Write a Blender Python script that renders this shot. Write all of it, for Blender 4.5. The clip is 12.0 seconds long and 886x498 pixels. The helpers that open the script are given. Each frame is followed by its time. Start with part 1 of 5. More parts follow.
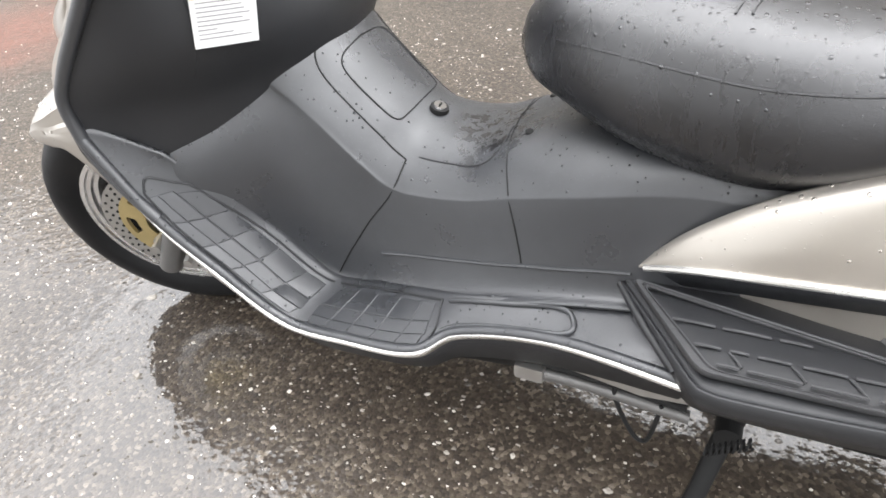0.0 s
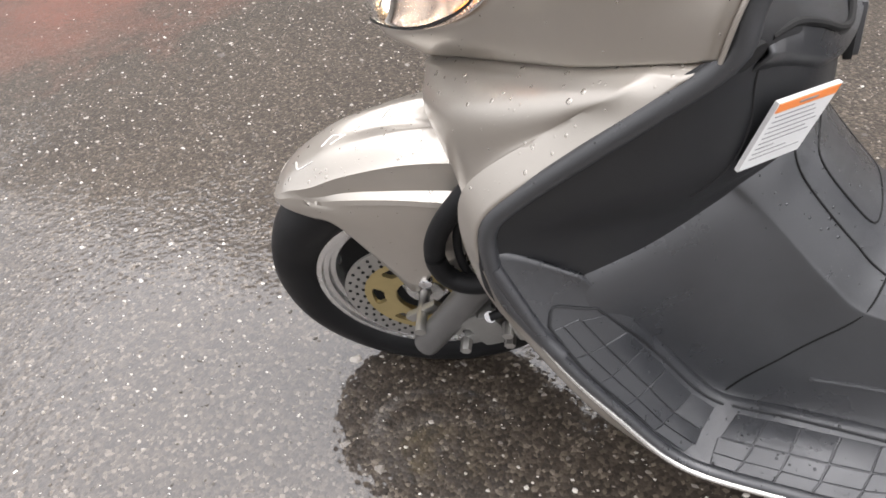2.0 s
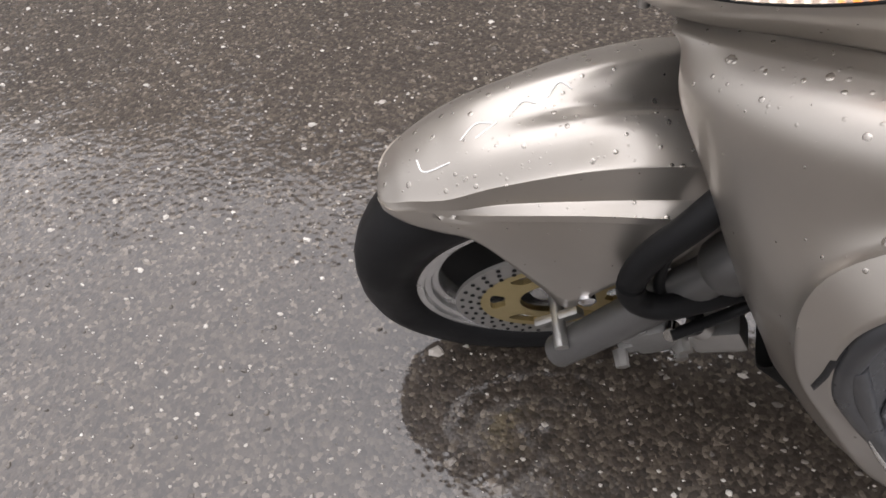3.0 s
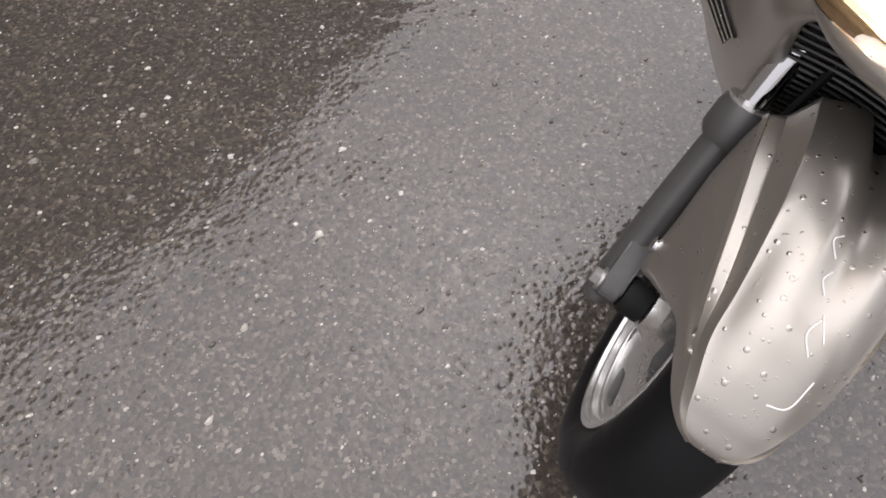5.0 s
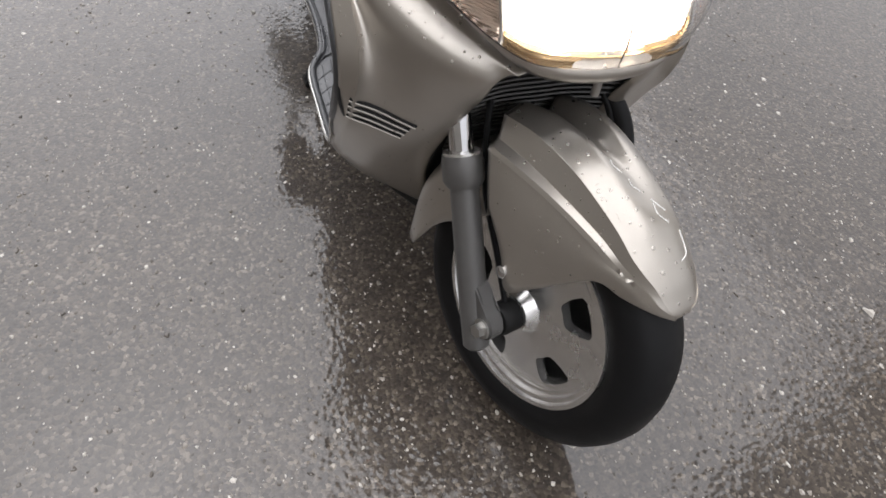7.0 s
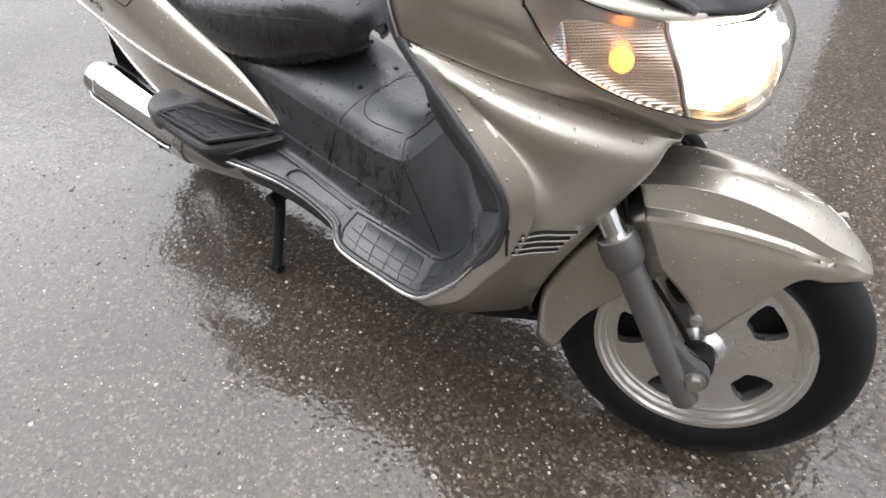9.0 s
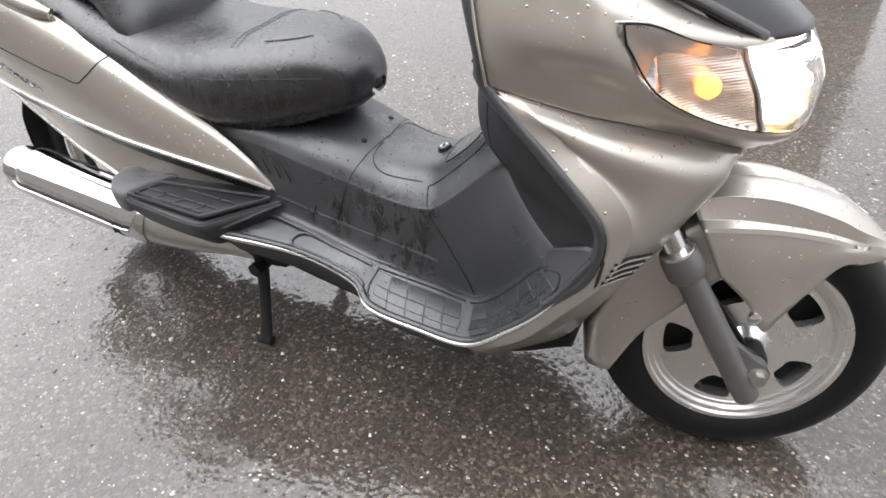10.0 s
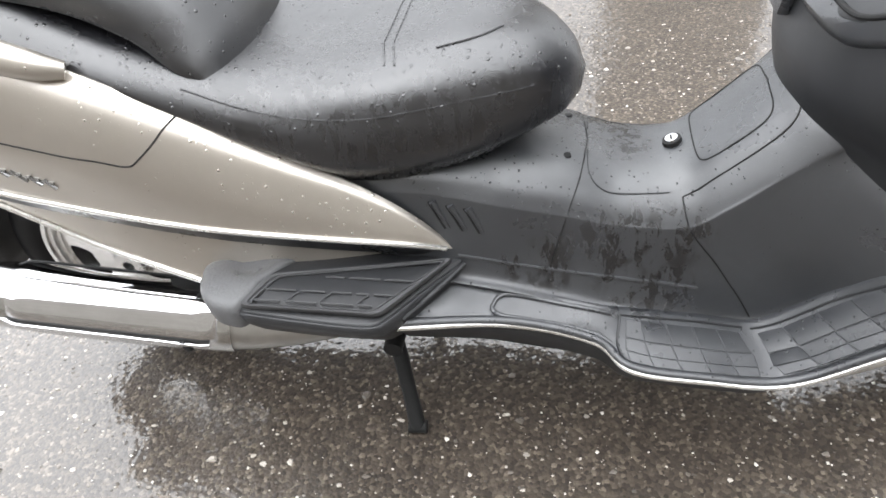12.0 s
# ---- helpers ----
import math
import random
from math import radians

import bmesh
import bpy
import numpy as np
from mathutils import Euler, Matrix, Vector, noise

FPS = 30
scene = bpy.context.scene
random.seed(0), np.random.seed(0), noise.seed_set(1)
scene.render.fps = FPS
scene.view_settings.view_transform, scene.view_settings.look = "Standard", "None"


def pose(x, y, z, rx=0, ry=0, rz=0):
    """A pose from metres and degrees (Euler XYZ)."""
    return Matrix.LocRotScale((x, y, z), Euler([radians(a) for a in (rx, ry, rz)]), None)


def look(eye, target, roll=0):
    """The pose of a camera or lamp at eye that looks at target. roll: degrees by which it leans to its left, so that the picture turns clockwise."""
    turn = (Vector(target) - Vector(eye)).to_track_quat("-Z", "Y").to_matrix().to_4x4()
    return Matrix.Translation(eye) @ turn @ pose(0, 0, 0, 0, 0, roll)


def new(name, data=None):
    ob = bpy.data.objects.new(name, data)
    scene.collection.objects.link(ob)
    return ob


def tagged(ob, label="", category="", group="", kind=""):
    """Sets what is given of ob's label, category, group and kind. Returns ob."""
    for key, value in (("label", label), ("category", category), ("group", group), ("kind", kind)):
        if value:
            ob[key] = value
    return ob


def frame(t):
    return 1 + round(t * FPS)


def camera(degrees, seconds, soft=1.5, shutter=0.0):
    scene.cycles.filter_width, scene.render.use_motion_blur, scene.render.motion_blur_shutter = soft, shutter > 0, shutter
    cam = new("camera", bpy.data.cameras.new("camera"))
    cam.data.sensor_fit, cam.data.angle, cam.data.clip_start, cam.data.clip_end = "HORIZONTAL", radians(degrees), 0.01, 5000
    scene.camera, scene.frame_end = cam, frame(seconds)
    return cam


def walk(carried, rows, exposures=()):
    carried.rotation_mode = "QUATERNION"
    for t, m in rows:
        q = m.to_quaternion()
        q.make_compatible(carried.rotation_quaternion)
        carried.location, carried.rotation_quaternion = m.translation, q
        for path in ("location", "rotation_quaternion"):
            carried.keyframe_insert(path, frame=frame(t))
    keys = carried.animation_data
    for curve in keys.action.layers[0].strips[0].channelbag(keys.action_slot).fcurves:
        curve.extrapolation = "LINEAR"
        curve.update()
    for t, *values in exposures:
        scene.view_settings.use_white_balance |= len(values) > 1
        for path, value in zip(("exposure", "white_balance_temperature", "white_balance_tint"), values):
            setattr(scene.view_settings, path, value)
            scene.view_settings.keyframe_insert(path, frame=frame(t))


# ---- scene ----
cam = camera(68.47, 12.0, soft=1.7, shutter=0.0)
PATH = [
    (0, pose(-1.0020, 0.7529, 0.9561, 51.40, 5.55, -155.24)),
    (0.5, pose(-0.8908, 0.7526, 1.0162, 52.61, 5.89, -150.06)),
    (1, pose(-0.7300, 0.7623, 1.0278, 52.55, 5.25, -147.93)),
    (1.5, pose(-0.5518, 0.7599, 1.0561, 52.44, 6.57, -153.41)),
    (2, pose(-0.3905, 0.6954, 1.0343, 46.44, 4.94, -157.09)),
    (2.5, pose(-0.2157, 0.5918, 1.0111, 39.34, 5.90, -163.63)),
    (3, pose(-0.0401, 0.5251, 0.9926, 35.24, 3.43, -164.58)),
    (3.5, pose(0.1528, 0.4711, 1.0182, 33.85, 2.58, -177.51)),
    (3.7, pose(0.2032, 0.4451, 1.0225, 32.35, 2.11, 177.42)),
    (5.3, pose(0.5310, -0.0805, 1.1071, 28.48, -3.29, 128.00)),
    (5.5, pose(0.5762, -0.1363, 1.1262, 29.87, -4.86, 119.31)),
    (6, pose(0.5910, -0.2391, 1.1453, 31.79, -6.53, 102.55)),
    (6.5, pose(0.5466, -0.3449, 1.1422, 34.03, -6.78, 82.96)),
    (6.7, pose(0.5404, -0.3788, 1.1526, 36.97, -6.42, 78.30)),
    (8.3, pose(0.3958, -0.7992, 1.1477, 45.83, -0.82, 51.57)),
    (8.5, pose(0.3313, -0.8365, 1.1252, 47.14, 0.89, 50.78)),
    (9, pose(0.1909, -0.8491, 1.1563, 49.20, 2.98, 40.64)),
    (9.5, pose(0.0630, -0.9033, 1.1687, 50.70, 2.45, 32.44)),
    (10, pose(-0.0780, -0.9957, 1.1763, 51.51, 2.78, 26.47)),
    (10.5, pose(-0.2213, -0.9704, 1.1597, 50.27, 2.73, 24.39)),
    (11, pose(-0.4017, -0.9021, 1.1605, 49.36, 4.76, 18.11)),
    (11.5, pose(-0.5704, -0.8680, 1.1392, 49.08, 5.97, 11.87)),
    (12, pose(-0.7556, -0.8438, 1.1254, 46.14, 6.29, 8.76)),
]
walk(cam, PATH, [(0.0, 2.52, 6450, 10), (0.5, 2.75, 6450, 10), (1.0, 2.6, 6400, 10), (1.5, 2.25, 6450, 12), (2.0, 1.92, 6500, 13), (3.0, 1.35, 6500, 15), (3.7, 1.08, 6500, 16), (5.5, 1.02, 6500, 15), (6.0, 0.93, 6480, 14), (6.5, 0.98, 6450, 13), (8.5, 1.65, 6350, 11), (9.5, 1.75, 6350, 11), (11.0, 2.36, 6350, 10), (12.0, 2.4, 6350, 9)])

# ---- world, sun, exposure ----
world = bpy.data.worlds.new("overcast")
scene.world = world
world.use_nodes = True
wn, wl = world.node_tree.nodes, world.node_tree.links
sky = wn.new("ShaderNodeTexSky")
sky.sky_type, sky.sun_disc = "NISHITA", False
sky.sun_elevation, sky.sun_rotation = radians(66), radians(235)
sky.dust_density, sky.ozone_density, sky.air_density = 3.0, 1.0, 1.0
grey = wn.new("ShaderNodeHueSaturation")
grey.inputs["Saturation"].default_value = 0.16
wl.new(sky.outputs[0], grey.inputs["Color"])
cloud = wn.new("ShaderNodeMix")
cloud.data_type = "RGBA"
cloud.inputs[0].default_value = 0.7
# an overcast sky is brightest overhead
height = wn.new("ShaderNodeSeparateXYZ")
wl.new(wn.new("ShaderNodeTexCoord").outputs["Generated"], height.inputs[0])
rise = wn.new("ShaderNodeMapRange")
wl.new(height.outputs["Z"], rise.inputs["Value"])
tone = wn.new("ShaderNodeMix")
tone.data_type = "RGBA"
tone.inputs[6].default_value = (3.6, 3.6, 3.65, 1)
tone.inputs[7].default_value = (10.6, 10.6, 10.75, 1)
wl.new(rise.outputs["Result"], tone.inputs[0])
wl.new(tone.outputs[2], cloud.inputs[7])
wl.new(grey.outputs[0], cloud.inputs[6])
wl.new(cloud.outputs[2], wn["Background"].inputs[0])
wn["Background"].inputs[1].default_value = 0.092
sun = new("sun", bpy.data.lights.new("sun", "SUN"))
sun.data.energy, sun.data.angle, sun.data.color = 1.2, radians(122), (0.985, 0.985, 1.0)
sun.matrix_world = look((-1.9, -1.9, 6.0), (-0.6, 0, 0.3))


# ---- materials ----
def material(name, colour, rough=0.5, metal=0.0, coat=0.0, coat_rough=0.05, ior=1.5):
    m = bpy.data.materials.new(name)
    m.use_nodes = True
    b = m.node_tree.nodes["Principled BSDF"]
    b.inputs["Base Color"].default_value = (*colour, 1)
    b.inputs["Roughness"].default_value = rough
    b.inputs["Metallic"].default_value = metal
    b.inputs["Coat Weight"].default_value = coat
    b.inputs["Coat Roughness"].default_value = coat_rough
    b.inputs["IOR"].default_value = ior
    return m


class Nodes:
    """Short names for building a node tree."""

    def __init__(self, m):
        self.t = m.node_tree
        self.b = self.t.nodes["Principled BSDF"]
        self.co = self.t.nodes.new("ShaderNodeTexCoord").outputs["Object"]

    def add(self, kind, **values):
        n = self.t.nodes.new("ShaderNode" + kind)
        for k, v in values.items():
            n.inputs[k.replace("_", " ")].default_value = v
        return n

    def link(self, a, b):
        self.t.links.new(a, b)

    def noise(self, scale, detail=4.0, rough=0.55):
        n = self.add("TexNoise", Scale=scale, Detail=detail, Roughness=rough)
        self.link(self.co, n.inputs["Vector"])
        return n.outputs["Fac"]

    def cells(self, scale, feature="F1", rand=1.0):
        n = self.add("TexVoronoi", Scale=scale, Randomness=rand)
        n.feature = feature
        self.link(self.co, n.inputs["Vector"])
        return n

    def ramp(self, fac, *stops):
        r = self.add("ValToRGB")
        el = r.color_ramp.elements
        while len(el) < len(stops):
            el.new(0.5)
        for e, (p, c) in zip(el, stops):
            e.position, e.color = p, (*c, 1) if not isinstance(c, float) else (c, c, c, 1)
        self.link(fac, r.inputs[0])
        return r.outputs[0]

    def maths(self, op, a, b=None, c=None):
        n = self.add("Math")
        n.operation = op
        for i, v in enumerate((a, b, c)):
            if v is None:
                continue
            if isinstance(v, (int, float)):
                n.inputs[i].default_value = v
            else:
                self.link(v, n.inputs[i])
        return n.outputs[0]

    def mix(self, fac, a, b):
        n = self.add("Mix")
        n.data_type = "RGBA"
        for sock, v in ((n.inputs[0], fac), (n.inputs[6], a), (n.inputs[7], b)):
            if isinstance(v, (int, float)):
                sock.default_value = v
            elif isinstance(v, tuple):
                sock.default_value = (*v, 1)
            else:
                self.link(v, sock)
        return n.outputs[2]

    def bump(self, height, strength, distance, normal=None):
        n = self.add("Bump", Strength=strength, Distance=distance)
        self.link(height, n.inputs["Height"])
        if normal is not None:
            self.link(normal, n.inputs["Normal"])
        return n.outputs[0]

    def drops(self, scale=90.0, share=0.45, strength=0.7, distance=0.003, normal=None):
        """Rain beads: round cells of uneven size, some of them empty."""
        v = self.cells(scale)
        pick = self.add("SeparateColor")
        self.link(v.outputs["Color"], pick.inputs[0])
        size = self.maths("MULTIPLY", self.maths("SUBTRACT", pick.outputs[0], 1 - share), 0.75)
        g = self.add("NewGeometry")
        axis = self.add("SeparateXYZ")
        self.link(g.outputs["Normal"], axis.inputs[0])
        up = self.ramp(axis.outputs[2], (0.0, 0.35), (0.6, 1.0))
        h = self.maths("SUBTRACT", self.maths("MULTIPLY", size, up), v.outputs["Distance"])
        h = self.maths("MULTIPLY", self.maths("MAXIMUM", h, 0.0), 4.0)
        h = self.maths("POWER", self.maths("MINIMUM", h, 1.0), 0.5)
        return self.bump(h, strength, distance, normal), h


def wet(m, drop_scale, share, grain_scale, grain, uneven, drop_strength=0.7, shade=True):
    """Grain in the surface below, rain beads on it, and patches of film."""
    n = Nodes(m)
    fine = n.bump(n.noise(grain_scale, 3), grain, 0.001)
    small, _ = n.drops(drop_scale * 3.4, share * 0.9, drop_strength, 0.0008, fine)
    beads, mask = n.drops(drop_scale * 1.8, share, drop_strength, 0.0016, small)
    n.link(beads, n.b.inputs["Normal"])
    n.link(beads, n.b.inputs["Coat Normal"])
    rough = n.b.inputs["Roughness"].default_value
    patch = n.ramp(n.noise(9.0, 5, 0.6), (0.35, 0.0), (0.65, 1.0))
    r = n.maths("MULTIPLY_ADD", patch, uneven, rough - uneven / 2)
    n.link(n.maths("MULTIPLY", r, n.maths("SUBTRACT", 1.0, n.maths("MULTIPLY", mask, 0.8))), n.b.inputs["Roughness"])
    base = tuple(n.b.inputs["Base Color"].default_value)[:3]
    n.link(n.mix(n.noise(28.0, 5, 0.65), tuple(c * (0.82 if shade else 0.95) for c in base), tuple(min(1, c * (1.16 if shade else 1.05)) for c in base)), n.b.inputs["Base Color"])
    return m


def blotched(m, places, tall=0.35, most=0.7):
    """Running water, and on the seat shade too: darker, glossier blotches drawn out downwards, over a dull grey film.
    """
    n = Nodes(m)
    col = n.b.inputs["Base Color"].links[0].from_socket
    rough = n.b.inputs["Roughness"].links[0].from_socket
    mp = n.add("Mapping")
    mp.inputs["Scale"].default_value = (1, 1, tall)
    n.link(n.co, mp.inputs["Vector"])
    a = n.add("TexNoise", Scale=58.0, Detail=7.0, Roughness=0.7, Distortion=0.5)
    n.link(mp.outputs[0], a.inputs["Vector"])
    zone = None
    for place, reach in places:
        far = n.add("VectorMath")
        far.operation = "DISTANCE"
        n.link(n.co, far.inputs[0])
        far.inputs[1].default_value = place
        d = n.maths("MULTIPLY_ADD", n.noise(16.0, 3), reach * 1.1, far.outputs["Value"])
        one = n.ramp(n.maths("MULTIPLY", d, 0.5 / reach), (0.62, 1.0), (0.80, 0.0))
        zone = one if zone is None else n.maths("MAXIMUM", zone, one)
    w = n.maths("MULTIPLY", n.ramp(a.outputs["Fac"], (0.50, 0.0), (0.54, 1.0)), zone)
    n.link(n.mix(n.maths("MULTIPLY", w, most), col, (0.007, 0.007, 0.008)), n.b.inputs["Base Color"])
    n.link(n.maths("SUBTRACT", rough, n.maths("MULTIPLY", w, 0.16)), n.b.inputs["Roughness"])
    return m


PAINT = wet(material("champagne_paint", (0.44, 0.408, 0.364), 0.35, 0.80, 0.6, 0.10), 58, 0.5, 900, 0.03, 0.06, 0.5, False)
PLASTIC = wet(material("black_plastic", (0.027, 0.0284, 0.0315), 0.37, ior=1.72), 85, 0.42, 1400, 0.25, 0.3, 0.9)
blotched(PLASTIC, [((-0.64, -0.140, 0.425), 0.105), ((-0.70, 0.03, 0.52), 0.075), ((-0.79, -0.15, 0.41), 0.06)], most=0.95)
PLASTIC_MATT = wet(material("matt_black_plastic", (0.013, 0.0135, 0.015), 0.50), 60, 0.12, 1600, 0.3, 0.12)
GRILLE = wet(material("grille_plastic", (0.045, 0.043, 0.040), 0.3), 60, 0.12, 600, 0.2, 0.1)
SCUFFED = wet(material("scuffed_plastic", (0.045, 0.045, 0.047), 0.5), 60, 0.12, 320, 0.8, 0.2)
WORN = wet(material("worn_grey_plastic", (0.085, 0.085, 0.087), 0.5), 60, 0.2, 190, 1.3, 0.3)
VINYL = wet(material("seat_vinyl", (0.009, 0.009, 0.0105), 0.30, ior=1.75), 70, 0.5, 1100, 0.3, 0.16, 0.8)
# wet streaks, and the shade on the seat's lower sides put in as dark blotches
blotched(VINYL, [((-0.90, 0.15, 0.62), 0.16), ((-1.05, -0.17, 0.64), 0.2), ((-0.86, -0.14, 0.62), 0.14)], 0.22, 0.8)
RUBBER = wet(material("tyre_rubber", (0.007, 0.007, 0.0075), 0.5), 60, 0.15, 500, 0.2, 0.2)
ALLOY = wet(material("cast_alloy", (0.76, 0.75, 0.735), 0.23, 0.9), 70, 0.2, 600, 0.12, 0.12)
FORK = wet(material("grey_fork_paint", (0.125, 0.122, 0.118), 0.40, 0.45), 70, 0.2, 700, 0.15, 0.1)
CHROME = wet(material("chrome", (0.66, 0.66, 0.67), 0.06, 1.0), 60, 0.12, 300, 0.01, 0.04, 0.4)
MUFFLER = wet(material("dull_chrome", (0.50, 0.50, 0.49), 0.16, 1.0), 60, 0.12, 300, 0.02, 0.06, 0.4)
STEEL = wet(material("brushed_steel", (0.45, 0.44, 0.42), 0.34, 0.9), 60, 0.1, 700, 0.1, 0.15)
CAST = wet(material("grey_casting", (0.25, 0.245, 0.235), 0.5, 0.6), 60, 0.1, 500, 0.4, 0.15)
GOLD = wet(material("gold_anodised", (0.56, 0.45, 0.22), 0.36, 0.85), 60, 0.1, 700, 0.1, 0.1)
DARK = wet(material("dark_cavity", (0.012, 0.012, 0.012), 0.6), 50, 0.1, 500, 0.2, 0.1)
for m in (RUBBER, DARK):
    m.node_tree.nodes["Principled BSDF"].inputs["Specular IOR Level"].default_value = 0.2
SILVER_TRIM = wet(material("silver_trim", (0.66, 0.65, 0.62), 0.25, 0.8), 70, 0.2, 500, 0.05, 0.08)


# ---- mesh helpers ----
def curve(points, n):
    """A smooth line through a few points, as n points."""
    p = np.array(points, float)
    if len(p) == 2:
        return p[0] + (p[1] - p[0]) * np.linspace(0, 1, n)[:, None]
    e = np.vstack([2 * p[0] - p[1], p, 2 * p[-1] - p[-2]])
    s = np.linspace(0, len(p) - 1 - 1e-9, n)
    i = s.astype(int)
    f = (s - i)[:, None]
    a, b, c, d = e[i], e[i + 1], e[i + 2], e[i + 3]
    return 0.5 * (2 * b + (c - a) * f + (2 * a - 5 * b + 4 * c - d) * f**2 + (3 * b - a - 3 * c + d) * f**3)


class Sheet:
    """A smooth surface through a small net of points: rows of equal length."""

    def __init__(self, rows):
        self.net = np.array(rows, float)

    def grid(self, nu, nv):
        fine = np.stack([curve(r, nv) for r in self.net])
        return np.stack([curve(fine[:, k], nu) for k in range(nv)], 1)

    def at(self, u, v):
        """The place at shares u (over the rows) and v (along a row)."""
        k, m = self.net.shape[:2]
        s = min(max(v, 0), 1) * (m - 1)
        col = np.array([self._one(r, s) for r in self.net])
        return self._one(col, min(max(u, 0), 1) * (k - 1))

    @staticmethod
    def _one(p, s):
        i = min(int(s), len(p) - 2)
        f = s - i
        a = p[i - 1] if i else 2 * p[0] - p[1]
        d = p[i + 2] if i + 2 < len(p) else 2 * p[-1] - p[-2]
        b, c = p[i], p[i + 1]
        return 0.5 * (2 * b + (c - a) * f + (2 * a - 5 * b + 4 * c - d) * f**2 + (3 * b - a - 3 * c + d) * f**3)

    def normal(self, u, v, h=0.01):
        a = self.at(u + h, v) - self.at(u - h, v)
        b = self.at(u, v + h) - self.at(u, v - h)
        n = np.cross(a, b)
        return n / (np.linalg.norm(n) + 1e-12)


def relaxed(grid, times):
    """Evens out a grid of points, its border held."""
    g = grid.copy()
    for _ in range(times):
        g[1:-1, 1:-1] = (g[:-2, 1:-1] + g[2:, 1:-1] + g[1:-1, :-2] + g[1:-1, 2:] + 2 * g[1:-1, 1:-1]) / 6
    return g


def mesh_of(grid, flip=False, closed=False, bm=None):
    bm = bm or bmesh.new()
    nu, nv = grid.shape[:2]
    vs = [[bm.verts.new(p) for p in row] for row in grid]
    for i in range(nu - 1):
        for j in range(nv if closed else nv - 1):
            q = [vs[i][j], vs[i + 1][j], vs[i + 1][(j + 1) % nv], vs[i][(j + 1) % nv]]
            bm.faces.new(q[::-1] if flip else q)
    return bm


def tube(points, radius, n=24, seg=10, bm=None, flat=1.0, smooth=True):
    """A round bar along a line; radius may be a list. flat squeezes it across the world's z."""
    bm = bm or bmesh.new()
    p = curve(points, n) if smooth else np.array(points, float)
    n = len(p)
    rad = np.interp(np.linspace(0, 1, n), np.linspace(0, 1, len(radius)), radius) if hasattr(radius, "__len__") else np.full(n, radius)
    t = np.gradient(p, axis=0)
    t /= np.linalg.norm(t, axis=1)[:, None] + 1e-12
    ref = np.array([0, 0, 1.0]) if abs(t[:, 2]).mean() < 0.8 else np.array([0, 1.0, 0])
    rings = []
    for k in range(n):
        a = np.cross(t[k], ref)
        a /= np.linalg.norm(a) + 1e-12
        b = np.cross(a, t[k])
        rings.append([bm.verts.new(p[k] + rad[k] * (np.cos(q) * a + flat * np.sin(q) * b)) for q in np.linspace(0, 2 * np.pi, seg, endpoint=False)])
    for r0, r1 in zip(rings, rings[1:]):
        for j in range(seg):
            bm.faces.new((r0[j], r0[(j + 1) % seg], r1[(j + 1) % seg], r1[j]))
    bm.faces.new(rings[0][::-1])
    bm.faces.new(rings[-1])
    return bm


def lathe(profile, seg=64, bm=None, closed=True):
    """A ring turned round the y axis from (radius, y) pairs."""
    bm = bm or bmesh.new()
    rings = []
    for q in np.linspace(0, 2 * np.pi, seg, endpoint=False):
        rings.append([bm.verts.new((r * np.cos(q), y, r * np.sin(q))) for r, y in profile])
    m = len(profile)
    for i in range(seg):
        a, b = rings[i], rings[(i + 1) % seg]
        for j in range(m if closed else m - 1):
            k = (j + 1) % m
            bm.faces.new((a[j], b[j], b[k], a[k]))
    return bm


def block(centre, size, turn=None, bevel=0.003, bm=None):
    """A bevelled box."""
    own = bmesh.new()
    bmesh.ops.create_cube(own, size=1)
    for v in own.verts:
        v.co = Vector([c * s for c, s in zip(v.co, size)])
    if bevel:
        bmesh.ops.bevel(own, geom=own.edges[:], offset=bevel, segments=2, affect="EDGES", profile=0.7)
    m = Matrix.Translation(centre) @ (turn or Matrix())
    bmesh.ops.transform(own, matrix=m, verts=own.verts)
    if bm is None:
        return own
    link = {v: bm.verts.new(v.co) for v in own.verts}
    for f in own.faces:
        bm.faces.new([link[v] for v in f.verts])
    own.free()
    return bm


def prism(outline, depth, bevel=0.0):
    """A plate from an outline of (x, z) pairs, depth thick along y, centred on y = 0."""
    bm = bmesh.new()
    a = [bm.verts.new((x, -depth / 2, z)) for x, z in outline]
    b = [bm.verts.new((x, depth / 2, z)) for x, z in outline]
    bm.faces.new(a)
    bm.faces.new(b[::-1])
    k = len(a)
    for i in range(k):
        bm.faces.new((a[(i + 1) % k], a[i], b[i], b[(i + 1) % k]))
    if bevel:
        bmesh.ops.bevel(bm, geom=bm.edges[:], offset=bevel, segments=2, affect="EDGES")
    return bm


BASE = Vector((-0.8, 0, 0))
SCOOTER = new("scooter")
SCOOTER.location = BASE
tagged(SCOOTER, "champagne silver maxi scooter wet with rain on its centre stand", "scooter")
STEER_TURN = Matrix.Rotation(0.335, 4, Vector((-math.sin(0.475), 0, math.cos(0.475))))
STEERED = Matrix.Translation((-0.003, 0.012, 0.264)) @ STEER_TURN


